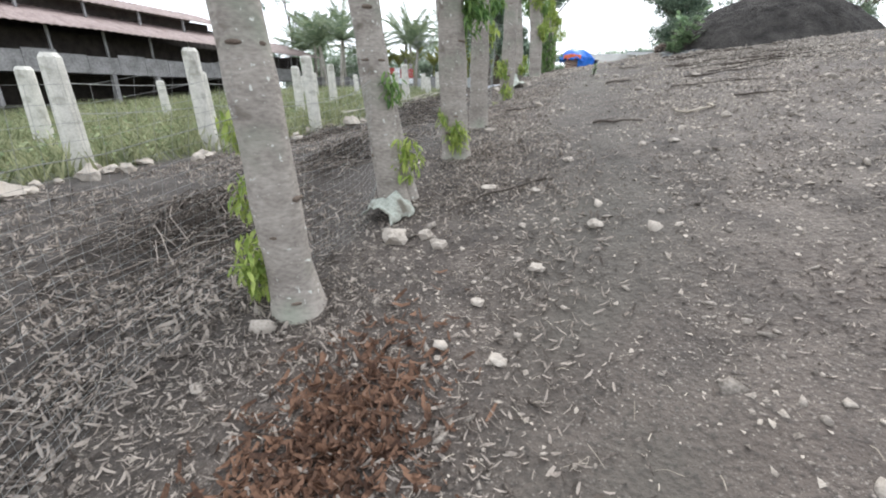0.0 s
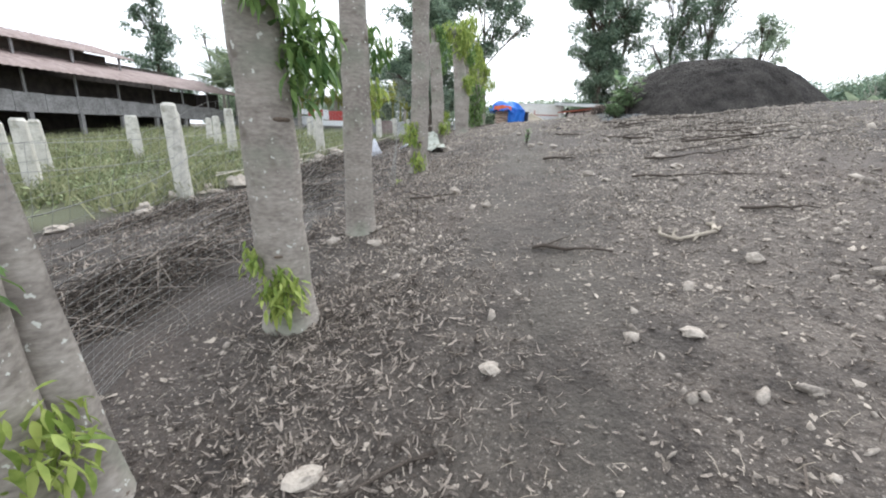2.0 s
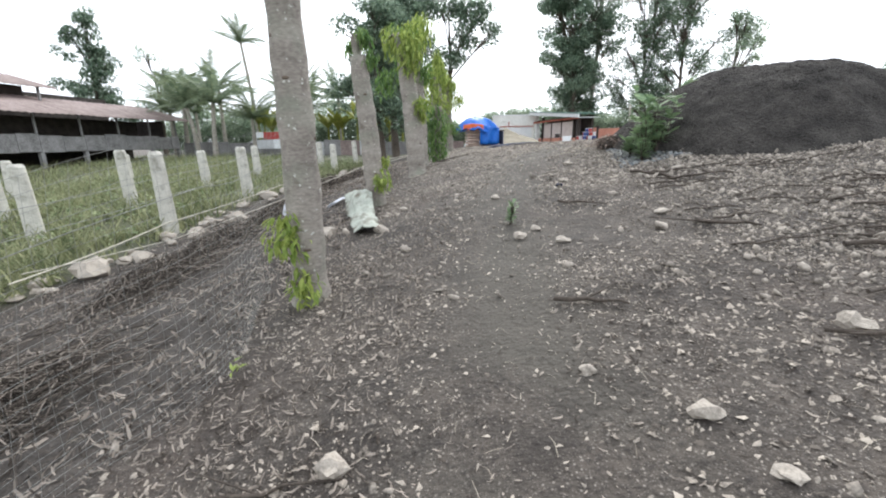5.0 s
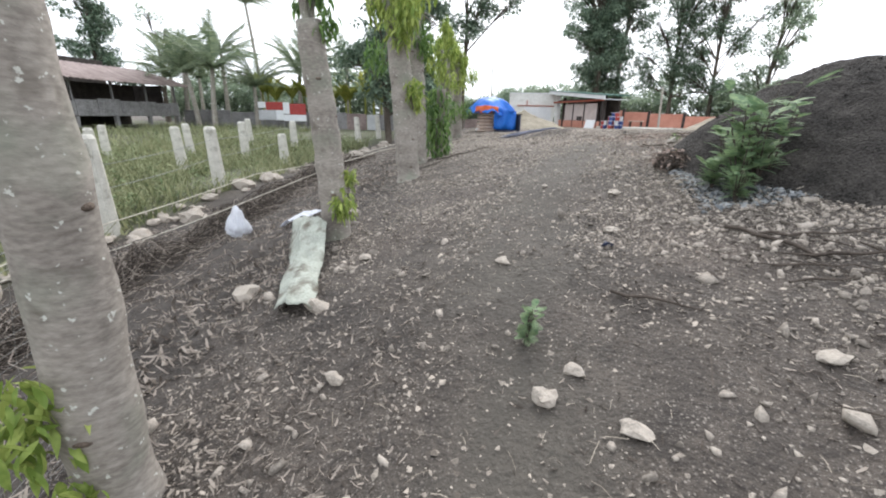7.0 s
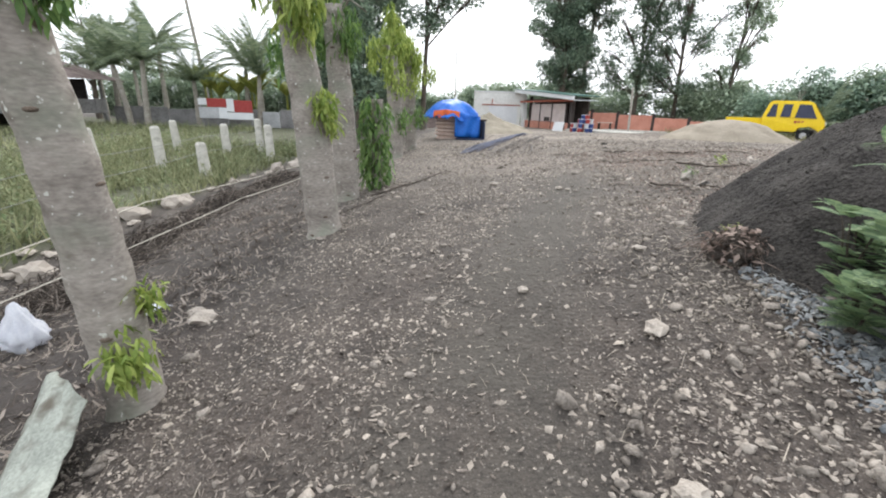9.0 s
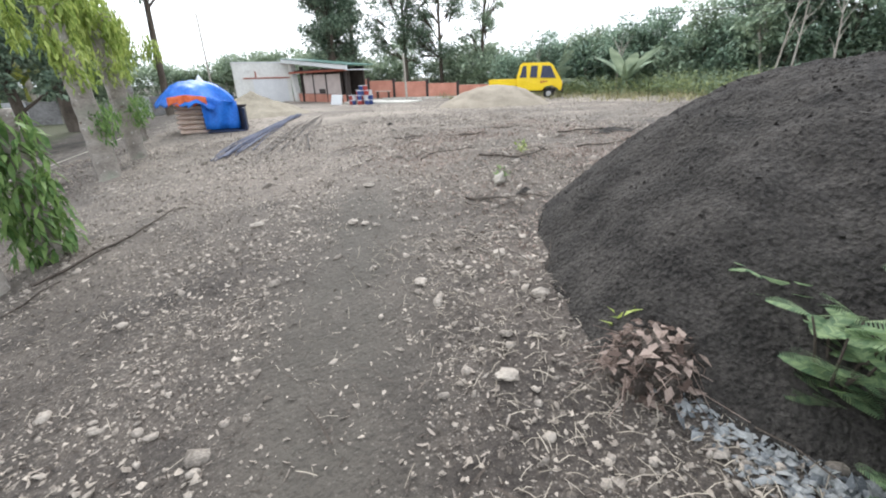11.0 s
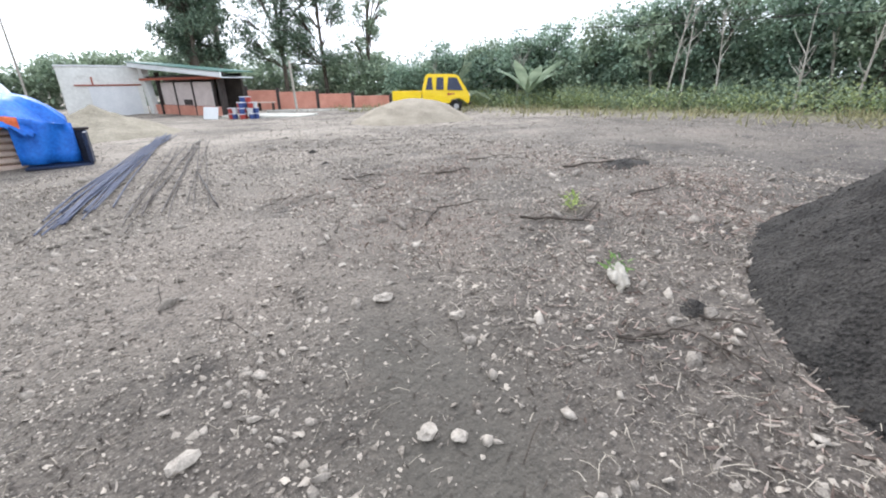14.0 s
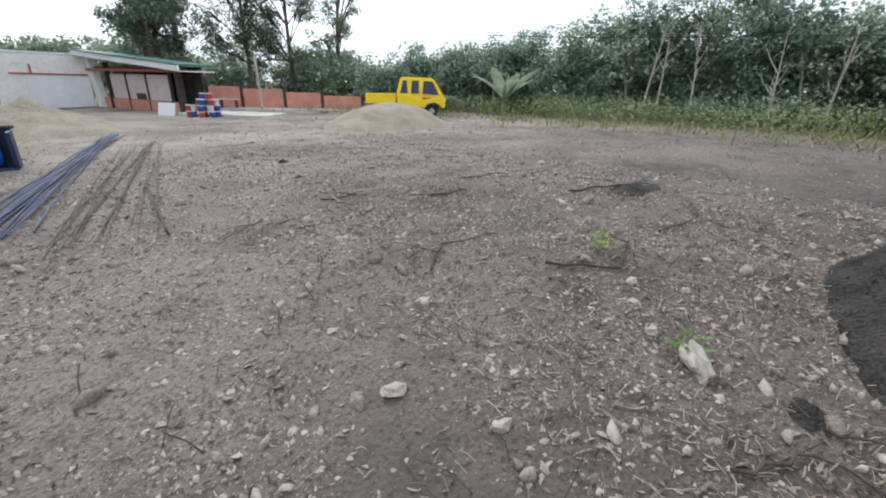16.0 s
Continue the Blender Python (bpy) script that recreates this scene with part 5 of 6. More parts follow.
# ---- roots, sheets and litter ----
def root_clump(x, y):
    rng = np.random.default_rng(9)
    e = base("root_clump", x, y, g1(x, y), 0, "uprooted clump of dry pinkish roots and dead leaves", "root clump")
    bm = bmesh.new()
    bmesh.ops.create_icosphere(bm, subdivisions=4, radius=1)
    for v in bm.verts:
        k = 1 + .4 * noise.fractal(v.co * 2.3, .8, 2, 4)
        v.co = Vector((v.co.x * .15 * k, v.co.y * .13 * k, .05 + v.co.z * .13 * k))
    part("clod", bm, LITTER, e)
    pieces = []
    for k in range(60):
        a, h = rng.uniform(0, 6.28), rng.uniform(0, 1)
        p = np.array((math.cos(a) * .16 * math.sqrt(1 - h * h), math.sin(a) * .14 * math.sqrt(1 - h * h), .05 + .15 * h))
        q = p * rng.uniform(1.1, 1.5) + rng.normal(0, .04, 3)
        r = q + np.array((math.cos(a), math.sin(a), 0)) * rng.uniform(.02, .16) + rng.normal(0, .04, 3)
        r[2], q[2] = max(.008, r[2] * rng.uniform(0, .4)), min(.14, max(q[2] * .7, .02))
        pieces.append(tube([p, q, r], [.0028, .0022, .0012], 4, caps=False))
    np_part("root_tangle", *joined(pieces), SHREDS, e)
    leaf_cluster("dead_leaf_tuft", e, blob(rng, 260, (0, 0, .07), (.2, .17, .16), .7), .06, SHREDS, rng, .2, wide=2.2)
    return e


root_clump(2.24, 14.78)


def draped(name, corners, mat, label, category, lift=.03, n=22, seed=0.0, puff=.04, prop=0.0):
    """A crumpled sheet lying on the ground between four corners."""
    a, b, c, d = (np.array(p) for p in corners)
    o = np.array((*a, g1(*a)))
    v, f = [], []
    for j in range(n):
        for i in range(n):
            u, w = i / (n - 1), j / (n - 1)
            p = (a * (1 - u) + b * u) * (1 - w) + (d * (1 - u) + c * u) * w
            k = noise.noise((u * 3 + seed, w * 3, seed)) * .05
            p = p + (k, noise.noise((u * 3, w * 3 + seed, 5)) * .05)
            z = g1(*p) + lift + puff * abs(noise.fractal((p[0] * 5, p[1] * 5, seed), .8, 2, 4)) + puff * 1.4 * math.sin(math.pi * u) + prop * max(0, 1 - 2.2 * w) ** 1.5
            v.append((p[0] - o[0], p[1] - o[1], z - o[2]))
            if i and j:
                q = j * n + i
                f.append((q - n - 1, q - n, q, q - 1))
    e = base(name, *o, 0, label, category)
    s = np_part("sheet", v, f, mat, e, smooth=True)
    s.modifiers.new("thick", "SOLIDIFY").thickness = .006
    return e


draped("woven_sack", ((-1.92, 14.0), (-1.40, 13.72), (-.95, 12.3), (-1.27, 12.35)), WHITE_SACK, "long dirty white woven sack propped against a tree foot", "sack", puff=.05, prop=.22)
draped("woven_sack", ((-1.46, 4.58), (-1.1, 4.42), (-.98, 4.68), (-1.34, 4.86)), WHITE_SACK, "torn pale green woven sack round a tree foot", "sack", seed=3.0, puff=.09)
draped("plastic_sheet", ((-2.6, 14.9), (-2.2, 14.9), (-2.1, 15.3), (-2.5, 15.3)), PLASTIC, "crumpled scrap of white plastic on the bank", "plastic", seed=6.0)


def bag(x, y):
    e = base("plastic_bag", x, y, g1(x, y), 30, "knotted white plastic bag lying in dry litter", "plastic bag")
    bm = bmesh.new()
    bmesh.ops.create_icosphere(bm, subdivisions=4, radius=1)
    for v in bm.verts:
        k = 1 + .3 * noise.fractal(v.co * 2.6, .8, 2, 4)
        neck = max(0, v.co.z - .3)
        v.co = Vector((v.co.x * .16 * k * (1 - .75 * neck), v.co.y * .13 * k * (1 - .75 * neck), .11 + v.co.z * .13 * k + neck * .28))
    part("bag", bm, PLASTIC, e, smooth=True)
    return e


bag(-3.3, 15.05)


def stick(pts, r, label="dry dark branch lying on the ground", seed=0):
    """A fallen branch along points of the plan, with a few side twigs."""
    rng = np.random.default_rng(seed)
    o = np.array((*pts[0], g1(*pts[0])))
    path = []
    for a, b in zip(pts, pts[1:]):
        for k in range(5):
            p = np.array(a) + (np.array(b) - np.array(a)) * k / 5
            path.append(np.array((p[0] + rng.normal(0, .012), p[1] + rng.normal(0, .012), g1(*p) + r * 1.3 + rng.uniform(0, .02))) - o)
    path.append(np.array((*pts[-1], g1(*pts[-1]) + r)) - o)
    e = base("fallen_branch", *o, 0, label, "branch")
    v, f = tube(path, [r * (1 - .6 * i / len(path)) for i in range(len(path))], 6, .3)
    np_part("limb", v, f, TWIG, e, smooth=True)
    for k in range(3 if len(path) > 6 else 1):
        p = path[int(rng.integers(1, len(path) - 1))]
        d = rng.normal(0, .16, 2)
        q = p + (d[0], d[1], rng.uniform(.01, .05))
        w = q[:2] + o[:2]
        q[2] = max(q[2], g1(*w) - o[2] + .008)
        v, f = tube([p, (p + q) / 2, q], [r * .5, r * .4, r * .2], 5)
        np_part("twig", v, f, TWIG, e)
    return e


STICKS = (((2.05, 13.05), (2.35, 12.55), (2.90, 12.40)), ((2.20, 12.90), (2.60, 12.75), (3.20, 12.90)), ((1.05, 12.20), (1.50, 12.00)), ((2.00, 11.20), (2.40, 11.00)), ((1.60, 8.87), (2.05, 8.62), (2.50, 8.57)),
          ((0.05, 5.42), (-0.45, 5.07), (-0.70, 4.77)), ((0.50, 7.22), (1.05, 7.07)), ((2.65, 17.20), (2.95, 17.00), (2.85, 16.60)), ((3.10, 17.00), (3.20, 16.75)), ((3.60, 18.60), (3.90, 18.20), (4.50, 18.40)),
          ((3.00, 19.20), (3.40, 19.50), (3.90, 19.30)), ((4.90, 18.30), (5.60, 18.20), (6.30, 18.50)), ((5.60, 19.60), (6.40, 19.20), (7.20, 19.30)), ((1.90, 9.60), (2.60, 9.50), (3.20, 9.70)), ((2.30, 9.90), (2.90, 10.10)),
          ((2.60, 10.50), (3.30, 10.30), (4.00, 10.50)), ((3.20, 11.20), (3.90, 11.00)), ((2.10, 7.62), (2.60, 7.52)), ((-0.90, 18.00), (-0.40, 18.50), (0.10, 19.30)), ((-1.50, 17.60), (-1.20, 17.40), (-0.70, 18.00)), ((5.20, 21.00), (6.00, 20.80)),
          ((4.30, 20.60), (4.80, 20.50)), ((3.40, 21.50), (3.90, 21.30)), ((-0.90, 8.92), (-0.30, 9.02)), ((0.75, 10.15), (1.15, 10.05)))
for k, pts in enumerate(STICKS):
    stick(pts, (.012 if k % 3 else .017) * (1 if pts[0][1] < 15 else .8), seed=300 + k)
for k in range(18):
    x, y = CR.uniform(2.2, 8), CR.uniform(17.5, 26)
    a, l = CR.uniform(0, 6.28), CR.uniform(.2, .6)
    stick(((x, y), (x + math.cos(a) * l, y + math.sin(a) * l)), .006, seed=400 + k)

for k in range(24):
    x, y = CR.uniform(1.9, 4.8), CR.uniform(9.8, 12.8)
    a, l = CR.uniform(-.5, .5), CR.uniform(.3, 1.0)
    stick(((x, y), (x + l * .5, y + l * .5 * math.sin(a) + .04), (x + l, y + l * math.sin(a))), .0085, seed=450 + k)


def pale_root(x, y):
    """A pale forked root lying on the slope."""
    e = base("dead_root", x, y, g1(x, y), 0, "pale twisted dead root lying on the slope", "root")
    for pts, r in ((((-.12, .16), (-.15, .05), (-.06, -.05), (.06, -.02), (.20, .0), (.27, .07)), .017), (((-.02, .14), (-.06, .04), (-.03, -.06)), .013), (((.20, .0), (.23, .10), (.20, .15)), .02), (((.08, -.02), (.03, -.09)), .01)):
        path = [np.array((p, q, g1(x + p, y + q) - g1(x, y) + r * 1.2)) for p, q in pts]
        v, f = tube(path, [r * (1 - .5 * i / len(path)) for i in range(len(path))], 7, .3)
        np_part("limb", v, f, STRAW, e, smooth=True)
    return e


pale_root(1.57, 7.24)
weed(-1.27, 9.84, .12, LEAF_LIME, 7, "single yellow-green sprout in dry litter", 8)
draped("plastic_scrap", ((1.14, 12.85), (1.18, 12.845), (1.185, 12.88), (1.145, 12.885)), NAVY, "small torn scrap of dark blue plastic", "plastic", seed=9.0, puff=.02, lift=.012, n=10)
for x, y in ((4.2, 24.2), (3.85, 22.93), (3.2, 17.05)):
    rock_ob = heap("soil_clod", x, y, .16, .11, g1(x, y) + .09, SAND_DARK, "dark clod of earth lying on the yard", "clod", rough=.04, res=24)
stump = base("wood_lump", 3.2, 17.5, g1(3.2, 17.5), 40, "pale broken lump of root wood among straw", "wood lump")
bm = bmesh.new()
bmesh.ops.create_icosphere(bm, subdivisions=3, radius=1)
for v in bm.verts:
    k = 1 + .45 * noise.fractal(v.co * 1.4, .8, 2, 4)
    v.co = Vector((v.co.x * .12 * k, v.co.y * .05 * k, .045 + (v.co.z * .05 + v.co.x * .03) * k))
part("wood", bm, PALE_BARK, stump)
heap("soil_mound", 6.3, 19.1, .5, .3, g1(6.3, 19.1) + .10, SAND_DARK, "low mound of dark loose soil on the yard", "soil mound", rough=.05, res=40)
heap("ash_patch", 4.4, 17.3, .55, .34, g1(4.4, 17.3) + .035, GLASS_BIT, "grey-blue ash spread beside the sand heap", "ash", turn=20, rough=.02, res=40)
cord("overhead_wire", [(16.5, 33.0, 7.0), (19.3, 20.0, 6.5), (21.5, 4.0, 6.3)], .012, DARK_STEEL, "thin dark overhead wire before the woods", "wire", .12, 4)


def brush_pile(x, y, long, wide, tall, count, seed):
    """Cut branches and dry vines heaped along the bank."""
    rng = np.random.default_rng(seed)
    o = np.array((x, y, g1(x, y)))
    e = base("brush_pile", *o, 0, "tangled heap of dry cut branches on the bank", "brush pile")
    for name, share, r, mat in (("brushwood", .45, .006, TWIG), ("pale_brushwood", .55, .0042, LITTER)):
        pieces = []
        for k in range(int(count * share)):
            u, w = rng.normal(0, .42, 2)
            at = np.array((x + w * wide, y + u * long))
            top = tall * math.exp(-2.2 * (u * u + w * w)) * rng.uniform(0, 1)
            a, half = rng.uniform(0, 6.28), rng.uniform(.12, .42)
            d = np.array((math.cos(a), math.sin(a))) * half
            pts = []
            for f in (-1, -.4, .25, 1):
                p = at + d * f + rng.normal(0, .035, 2)
                pts.append(np.array((p[0], p[1], g1(*p) + .015 + max(0, top * (1 - .75 * f * f) + rng.normal(0, .03)))) - o)
            pieces.append(tube(pts, [r, r, r * .8, r * .5], 4, caps=False))
        tagged(np_part(name, *joined(pieces), mat, e), kind="stuff")
    return e


for k, (x, y, long, wide, tall) in enumerate(((-4.0, 12.4, 1.3, .8, .42), (-4.3, 14.2, 1.4, .8, .50), (-4.3, 16.3, 1.5, .8, .45), (-4.6, 18.4, 1.5, .8, .45), (-4.7, 20.6, 1.5, .8, .4),
                                                (-4.6, 22.9, 1.6, .8, .4), (-5.2, 10.2, 1.3, .7, .3), (-3.0, 9.6, 1.2, .7, .28), (-2.6, 6.8, 1.2, .6, .25), (-3.0, 4.3, 1.3, .7, .3))):
    brush_pile(x, y, long, wide, tall, 420, 700 + k)


# ---- rocks one can count ----
def rock(x, y, s, seed, label="pale rough limestone rock lying on the earth"):
    rng = np.random.default_rng(seed)
    bm = bmesh.new()
    bmesh.ops.create_icosphere(bm, subdivisions=2, radius=1)
    sc = rng.uniform(.7, 1.25, 3) * s
    off = Vector(rng.uniform(0, 50, 3))
    for v in bm.verts:
        k = 1 + .55 * noise.noise(v.co * 1.3 + off) + .3 * noise.noise(v.co * 3.1 + off)
        v.co = Vector((v.co.x * sc[0] * k, v.co.y * sc[1] * k, v.co.z * sc[2] * .6 * k))
    ob = part("rock", bm, STONE)
    ob.matrix_basis = pose(x, y, g1(x, y) + s * .28, 0, 0, rng.uniform(0, 360))
    return tagged(ob, label, "rock", "loose rocks")


ROCKS = ((0.25, 5.88, .05), (1.22, 6.07, .05), (1.82, 6.79, .06), (-1.32, 7.67, .09), (0.07, 8.42, .08), (1.33, 8.91, .05), (2.06, 9.66, .09), (-0.36, 9.06, .09), (-0.90, 7.62, .07), (0.40, 12.70, .05),
         (-0.83, 13.20, .07), (1.27, 13.22, .06), (1.49, 14.09, .08), (0.86, 14.65, .05), (1.75, 15.09, .07), (2.23, 15.51, .08), (2.41, 15.91, .07), (1.74, 16.08, .07), (2.32, 16.09, .08), (2.04, 16.13, .06),
         (1.72, 17.35, .06), (1.64, 17.46, .07), (2.24, 17.94, .07), (0.84, 18.04, .09), (3.79, 18.07, .08), (2.07, 18.44, .10), (2.12, 19.09, .06), (0.05, 3.07, .05), (-1.00, 4.27, .13), (-0.75, 4.32, .08),
         (-0.60, 4.17, .07), (0.15, 3.87, .05), (-0.15, 3.52, .06), (0.50, 4.42, .06), (-0.45, 5.27, .07), (0.00, 5.17, .05), (0.60, 11.35, .09), (0.95, 11.20, .07), (0.75, 11.55, .05), (-1.75, 12.75, .16), (-1.55, 14.90, .14),
         (-1.75, 15.10, .12), (-1.90, 14.50, .1), (-1.30, 13.10, .07), (1.90, 11.60, .07), (1.20, 9.20, .07), (2.10, 9.10, .08), (0.80, 9.52, .05), (3.30, 17.75, .07), (3.55, 17.95, .06), (-0.95, 12.40, .09), (-0.50, 11.60, .06))
for k, (x, y, s) in enumerate(ROCKS):
    rock(x, y, s * (.85 if y < 15 else .6), 500 + k)
BANK = np.random.default_rng(77)
for k in range(110):
    y = 3.5 + 30 * BANK.uniform(0, 1)
    x = -6.75 + BANK.normal(0, .28) + (.5 if y > 26 else 0)
    rock(x, y, BANK.uniform(.06, .17) if k % 11 else .3, 600 + k, "white limestone rock in the row edging the field")


# ---- loose ground cover ----
def cover(name, places, v, f, sizes, tilt, jitter, mat, label, category, lift=0.0, seed=1):
    rng = np.random.default_rng(seed)
    p = np.stack([places[:, 0], places[:, 1], gz(places[:, 0], places[:, 1]) + lift], -1)
    ob = new(name, np_mesh(name, *strewn(v, f, p, sizes, turned(len(p), rng, tilt), jitter, rng), mat))
    return tagged(ob, label, category, kind="stuff")


def patch(rng, n, x0, x1, y0, y1):
    return np.stack([rng.uniform(x0, x1, n), rng.uniform(y0, y1, n)], -1)


def clumped(p, rng, scale=.9, keep=.5, seed=0.0):
    """Thins places out into uneven drifts."""
    d = np.array([noise.noise((x * scale, y * scale, seed)) for x, y in p])
    return p[1.7 * d + rng.uniform(-.5, .5, len(p)) > keep - .5]


def off_track(p, rng):
    """Fewer pieces where wheels have pressed the ground smooth."""
    line = .5 + .1 * np.sin(p[:, 1] * .5) + 2.1 * np.clip((p[:, 1] - 14) / 6, 0, 1)
    bare = np.exp(-((p[:, 0] - line) / .42) ** 4) * np.clip(19.5 - p[:, 1], 0, 1)
    return p[rng.uniform(0, 1, len(p)) > bare * .8]


def feather(p, rng, x0, x1, y0, y1, soft):
    """Thins places out towards the edges of their patch."""
    d = np.minimum(np.minimum(p[:, 0] - x0, x1 - p[:, 0]), np.minimum(p[:, 1] - y0, y1 - p[:, 1]))
    return p[rng.uniform(0, 1, len(p)) < d / soft]


def drift(rng, n, x0, x1, y0, y1, soft=.5):
    return feather(patch(rng, n, x0, x1, y0, y1), rng, x0, x1, y0, y1, soft)


G = np.random.default_rng(99)
chips = off_track(clumped(np.concatenate([drift(G, 58000, -1.9, 4.6, -1.5, 12), drift(G, 30000, -1.6, 4.6, 7, 15), drift(G, 140000, -1.8, 8.0, 12.5, 27), drift(G, 60000, -3, 15, 23, 42), drift(G, 10000, 3.5, 8, 2, 15), drift(G, 36000, 7.0, 18.5, 12, 34, 1.5)]), G, 1.1, .36), G)
s = np.clip(G.lognormal(-4.8, .55, len(chips)), .004, .022)[:, None] * G.uniform(.45, 1.5, (len(chips), 3)) * (1, 1, .55)
cover("stone_chips", chips, SHARD_V, SHARD_F, s, .3, .6, CHIPS, "pale stone chips and grit strewn over the earth", "gravel", .002, 2)
stones = off_track(clumped(np.concatenate([drift(G, 5600, -1.9, 4.2, -1, 14), drift(G, 11500, -1.6, 8.0, 12.5, 26), drift(G, 700, 3.5, 7, 4, 14), drift(G, 2600, -2, 13, 20, 40)]), G, .8, .42, 4.0), G)
s = np.clip(G.lognormal(-4.0, .45, len(stones)), .010, .065)[:, None] * G.uniform(.4, 1.4, (len(stones), 3)) * (1, 1, .55)
cover("small_stones", stones, ICO_V, ICO_F, s, .5, .5, STONE, "scattered pale limestone pebbles", "stones", .002, 3)
rubble = np.concatenate([drift(G, 9000, 1.8, 5.6, 9.8, 13.8, .8), drift(G, 900, 1.7, 2.7, 12.4, 14.6, .3)])
s = np.clip(G.lognormal(-4.3, .45, len(rubble)), .009, .045)[:, None] * G.uniform(.4, 1.4, (len(rubble), 3)) * (1, 1, .55)
cover("rubble", rubble, ICO_V, ICO_F, s, .8, .42, STONE, "whitish limestone rubble spilled beside the track", "rubble", .004, 4)
bluish = drift(G, 6500, 0, 1, 0, 1, .25)
bluish = np.stack([2.02 + bluish[:, 0] * 1.0 + bluish[:, 1] * .15, 13.4 + bluish[:, 1] * 1.6], -1)
s = np.clip(G.lognormal(-4.15, .35, len(bluish)), .009, .03)[:, None] * G.uniform(.45, 1.5, (len(bluish), 3)) * (1, 1, .4)
cover("crushed_gravel", bluish, SHARD_V, SHARD_F, s, .45, .55, GRAVEL, "blue-grey crushed gravel spread beside the heap", "gravel", .01, 5)

crumbs = drift(G, 20000, 2.1, 8.3, 13.1, 17.6, .1)
ray_tree = bpy.context.evaluated_depsgraph_get()
body = next(c for c in dark_heap.children)
bpy.context.view_layer.update()
spots = []
for x, y in crumbs:
    hit, at, _, _ = body.ray_cast(Vector((x, y, 9)) - dark_heap.matrix_world.translation, Vector((0, 0, -1)))
    if hit:
        at = at + dark_heap.matrix_world.translation
        if at.z > g1(x, y) - .01:
            spots.append(tuple(at))
spots = np.array(spots)
s = np.clip(G.lognormal(-5.0, .45, len(spots)), .004, .016)[:, None] * G.uniform(.7, 1.3, (len(spots), 3)) * (1, 1, .45)
crumb_ob = new("sand_crumbs", np_mesh("sand_crumbs", *strewn(SHARD_V, SHARD_F, spots, s, turned(len(spots), G, .8), .35, G), SAND_DARK))
tagged(crumb_ob, "dark damp sand crumbs covering the heap", "sand", kind="stuff")

litter = np.concatenate([drift(G, 52000, -6.9, -1.1, -3.0, 19), drift(G, 16000, -1.8, 0.8, -1.5, 7.5, .7), drift(G, 15000, -3.6, .5, -1.2, 4.2, .8), drift(G, 9000, -5.6, -1.2, 17, 28), drift(G, 9000, -1.8, .0, 5, 13, .6), drift(G, 2000, 2.2, 4.8, 15.9, 19.4, .6)])
litter = clumped(litter, G, .8, .33, 9.0)
s = (G.uniform(.03, .095, len(litter)) * np.where(litter[:, 0] > -1.6, .66, 1))[:, None] * np.stack([np.full(len(litter), 1.25), G.uniform(.25, .8, len(litter)), G.uniform(.6, 1.6, len(litter))], -1)
cover("leaf_litter", litter, CURL_V, CURL_F, s, .55, .15, LITTER, "curled grey-brown dead leaves covering the bank", "leaf litter", .012, 6)
bits = off_track(clumped(np.concatenate([drift(G, 50000, -1.8, 4.4, -1.5, 14), drift(G, 42000, -1.6, 7.6, 13, 26), drift(G, 22000, -2, 14, 20, 40), drift(G, 22000, 7, 19, 12, 32, 2.0)]), G, 1.3, .38, 21.0), G)
s = G.uniform(.010, .05, len(bits))[:, None] * np.stack([np.ones(len(bits)), G.uniform(.35, .9, len(bits)), G.uniform(.3, 1.0, len(bits))], -1)
cover("debris", bits, CURL_V, CURL_F, s, .35, .2, LITTER, "small dry leaf and bark scraps over the earth", "debris", .004, 16)
dark = off_track(clumped(np.concatenate([drift(G, 16000, -1.8, 4.4, -.5, 14), drift(G, 34000, -1.6, 9.0, 13, 30), drift(G, 26000, 7, 19, 12, 34, 2.0)]), G, 1.7, .5, 41.0), G)
s = G.uniform(.012, .05, len(dark))[:, None] * np.stack([np.ones(len(dark)), G.uniform(.2, .7, len(dark)), G.uniform(.3, 1.0, len(dark))], -1)
cover("dark_debris", dark, CURL_V, CURL_F, s, .4, .2, TWIG, "dark rotted bark and leaf scraps over the earth", "debris", .004, 19)
shreds = clumped(drift(G, 17000, 2.0, 7.0, 15.4, 22.0, .9), G, .7, .45, 31.0)
s = G.uniform(.03, .09, len(shreds))[:, None] * np.stack([np.ones(len(shreds)), G.uniform(.15, .5, len(shreds)), G.uniform(.3, 1.2, len(shreds))], -1)
cover("bark_shreds", shreds, CURL_V, CURL_F, s, .4, .15, SHREDS, "pinkish brown bark shreds and dead leaves on the yard", "debris", .006, 18)
red = G.normal(0, 1, (1700, 2)) * (.2, .42) + (-.55, 2.35)
s = G.uniform(.05, .11, len(red))[:, None] * np.stack([np.ones(len(red)), G.uniform(.4, .8, len(red)), G.uniform(.8, 1.8, len(red))], -1)
cover("leaf_litter", red, CURL_V, CURL_F, s, .5, .15, LITTER_RED, "rust-brown fallen leaves drifted beside the track", "leaf litter", .012, 7)
straw = np.concatenate([drift(G, 1300, 2.0, 5.0, 16.0, 19.6, .8), drift(G, 1900, 1.4, 2.7, 13.8, 17.0), drift(G, 6000, -1.4, 7, -1.5, 25), drift(G, 9000, -6.2, -1.3, -1, 23)])
straw = straw[(straw[:, 0] < 2.4) | (straw[:, 1] > 16.2) | (straw[:, 1] < 12.5)]
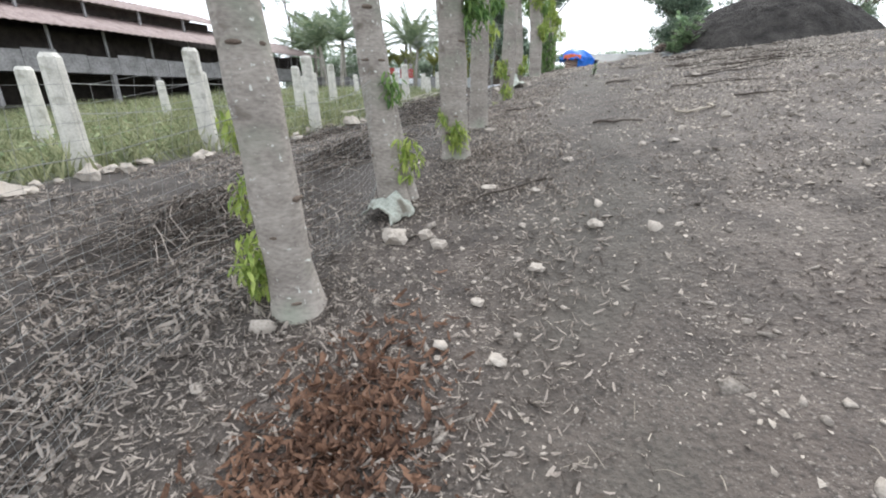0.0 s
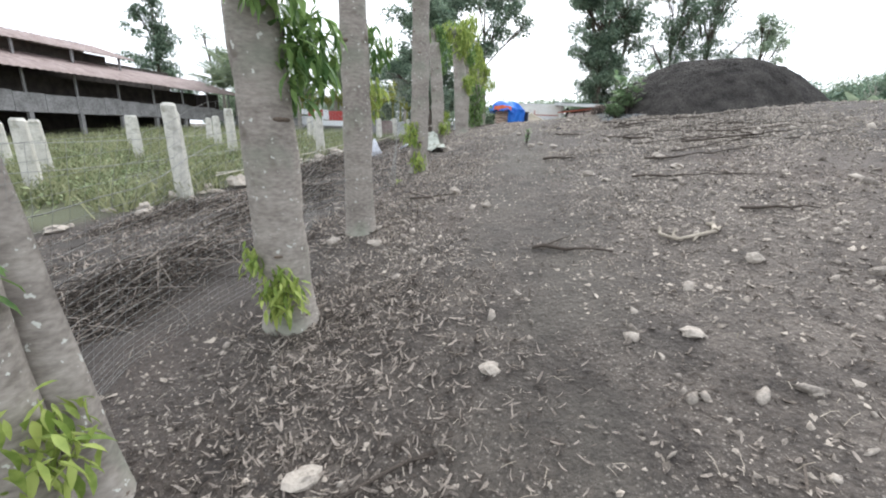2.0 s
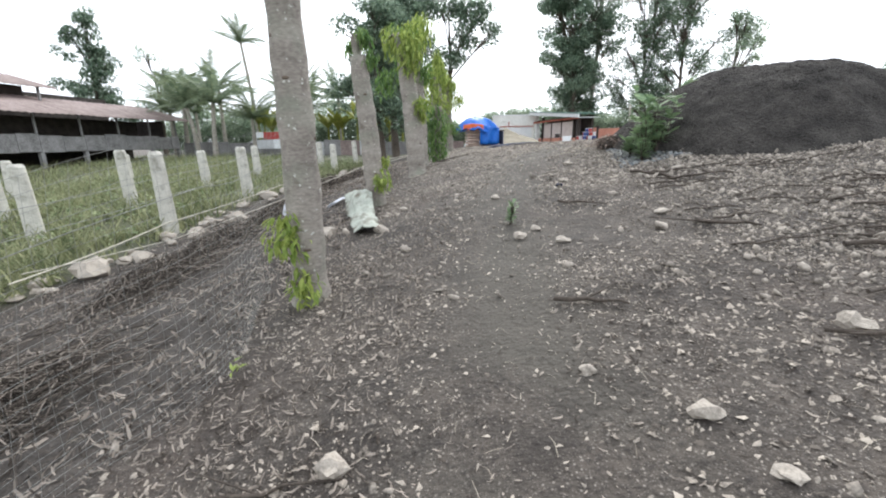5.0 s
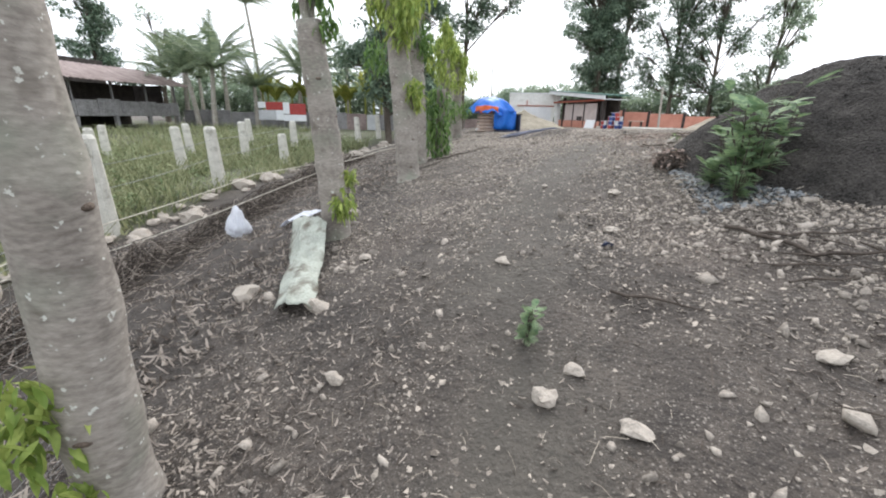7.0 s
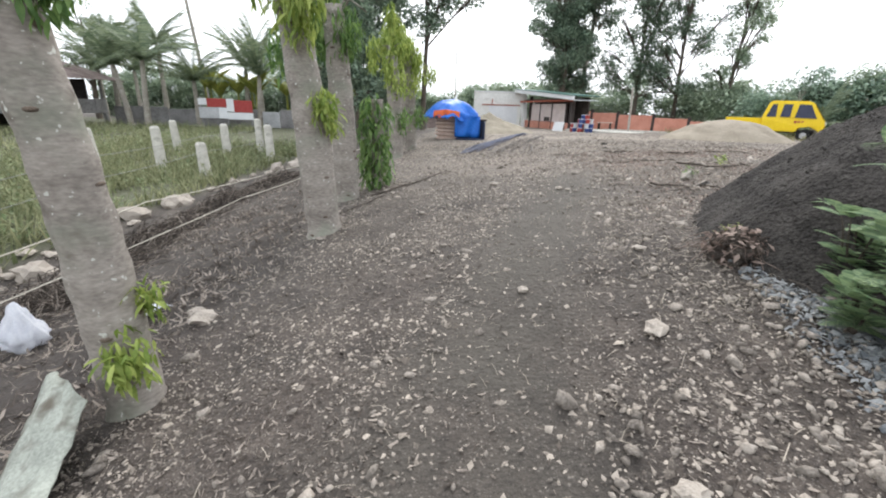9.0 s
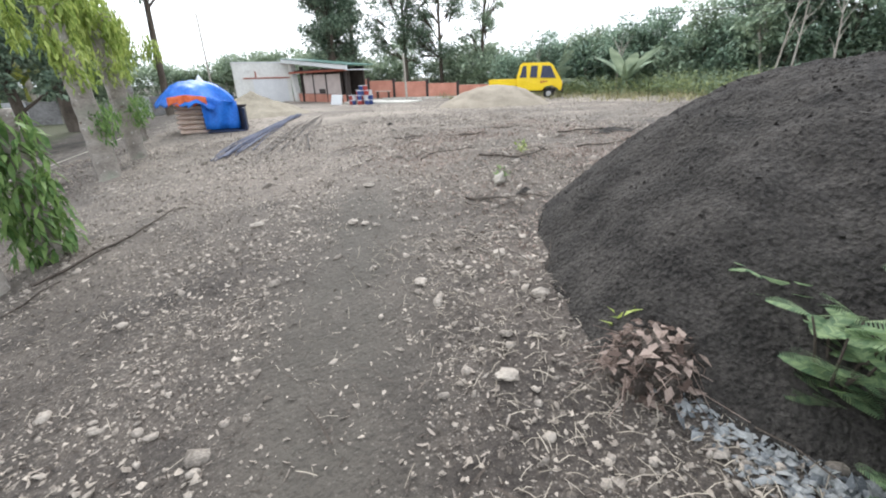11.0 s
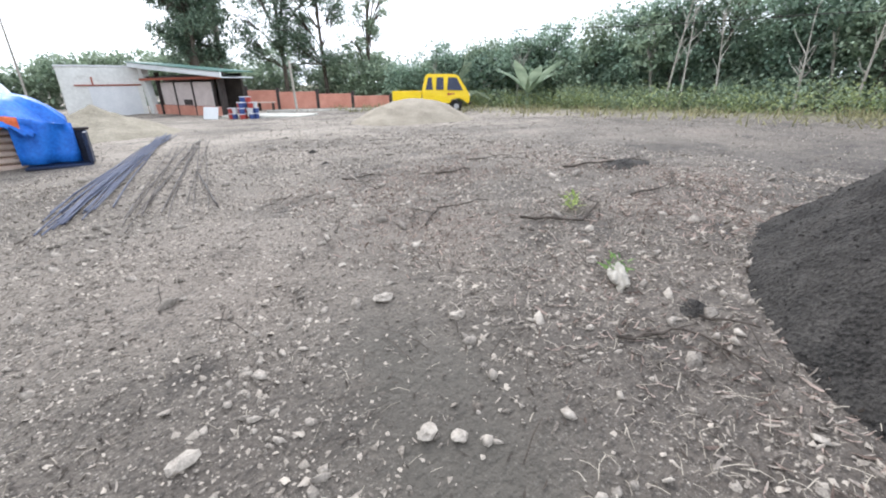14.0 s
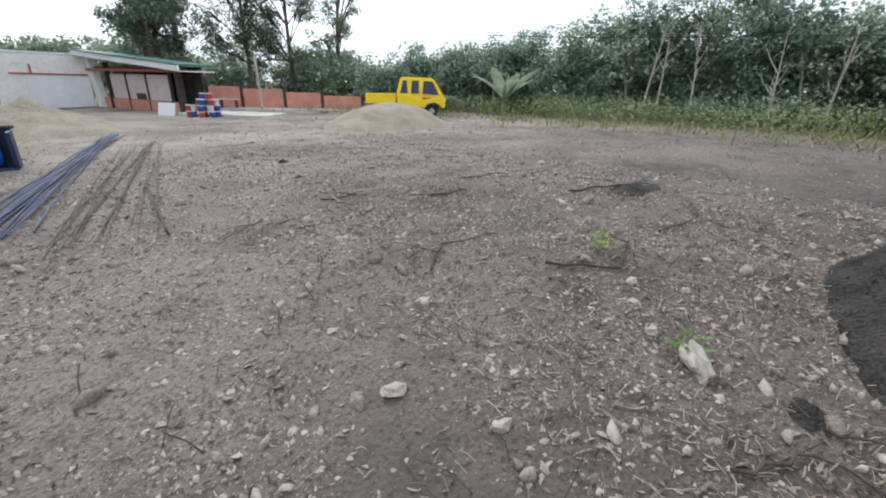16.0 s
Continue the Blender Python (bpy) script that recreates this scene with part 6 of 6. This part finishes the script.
s = np.stack([G.uniform(.03, .11, len(straw)), G.uniform(.0015, .0038, len(straw)), G.uniform(.05, .3, len(straw))], -1)
cover("straw", straw, BLADE_V, BLADE_F, s, .2, .05, STRAW, "pale dry straw and bark shreds on the earth", "straw", .012, 8)
twigs = np.concatenate([drift(G, 3000, -6.4, -1.5, -1.5, 23), drift(G, 700, .8, 7, 4, 25)])
s = np.stack([G.uniform(.10, .38, len(twigs)), G.uniform(.004, .009, len(twigs)), G.uniform(.2, .5, len(twigs))], -1)
cover("twigs", twigs, BLADE_V, BLADE_F, s, .25, .05, TWIG, "dark dry twigs scattered over the bank", "twigs", .03, 9)

blades = np.concatenate([patch(G, 30000, -18, -6.9, 3, 34), patch(G, 12000, -29, -15, 10, 46)])
blades = clumped(blades, G, .55, .36, 2.0)
s = np.stack([G.uniform(.03, .08, len(blades)), G.uniform(.25, .6, len(blades)), G.uniform(.18, .55, len(blades))], -1)
cover("field_grass", blades, TUFT_V, TUFT_F, s, .15, .1, GRASS, "rough green grass and weeds filling the field", "grass", 0, 10)
weeds = clumped(np.concatenate([drift(G, 2600, -18, -7.0, 3, 36), drift(G, 900, -29, -15, 12, 46)]), G, .35, .42, 7.0)
tops = np.concatenate([blob(G, 12, (x, y, g1(x, y) + h * .55), (.22, .22, h * .5), .2) for (x, y), h in zip(weeds, G.uniform(.25, .75, len(weeds)))])
weed_base = base("field_weeds", 0, 0, 0, 0, "leafy green weeds crowding the field", "weeds", kind="stuff")
leaf_cluster("weed_leaves", weed_base, tops, .13, WEEDS, G, .1, wide=1.7)
pale = clumped(np.concatenate([drift(G, 9000, 12.5, 21.5, 4, 36, 4.5), patch(G, 1200, 12, 19, 35, 40)]), G, .8, .55, 5.0)
s = np.stack([G.uniform(.03, .07, len(pale)), G.uniform(.2, .5, len(pale)), G.uniform(.06, .36, len(pale))], -1)
cover("dry_grass", pale, TUFT_V, TUFT_F, s, .15, .1, GRASS_PALE, "pale green-yellow grass fringing the yard", "grass", 0, 11)
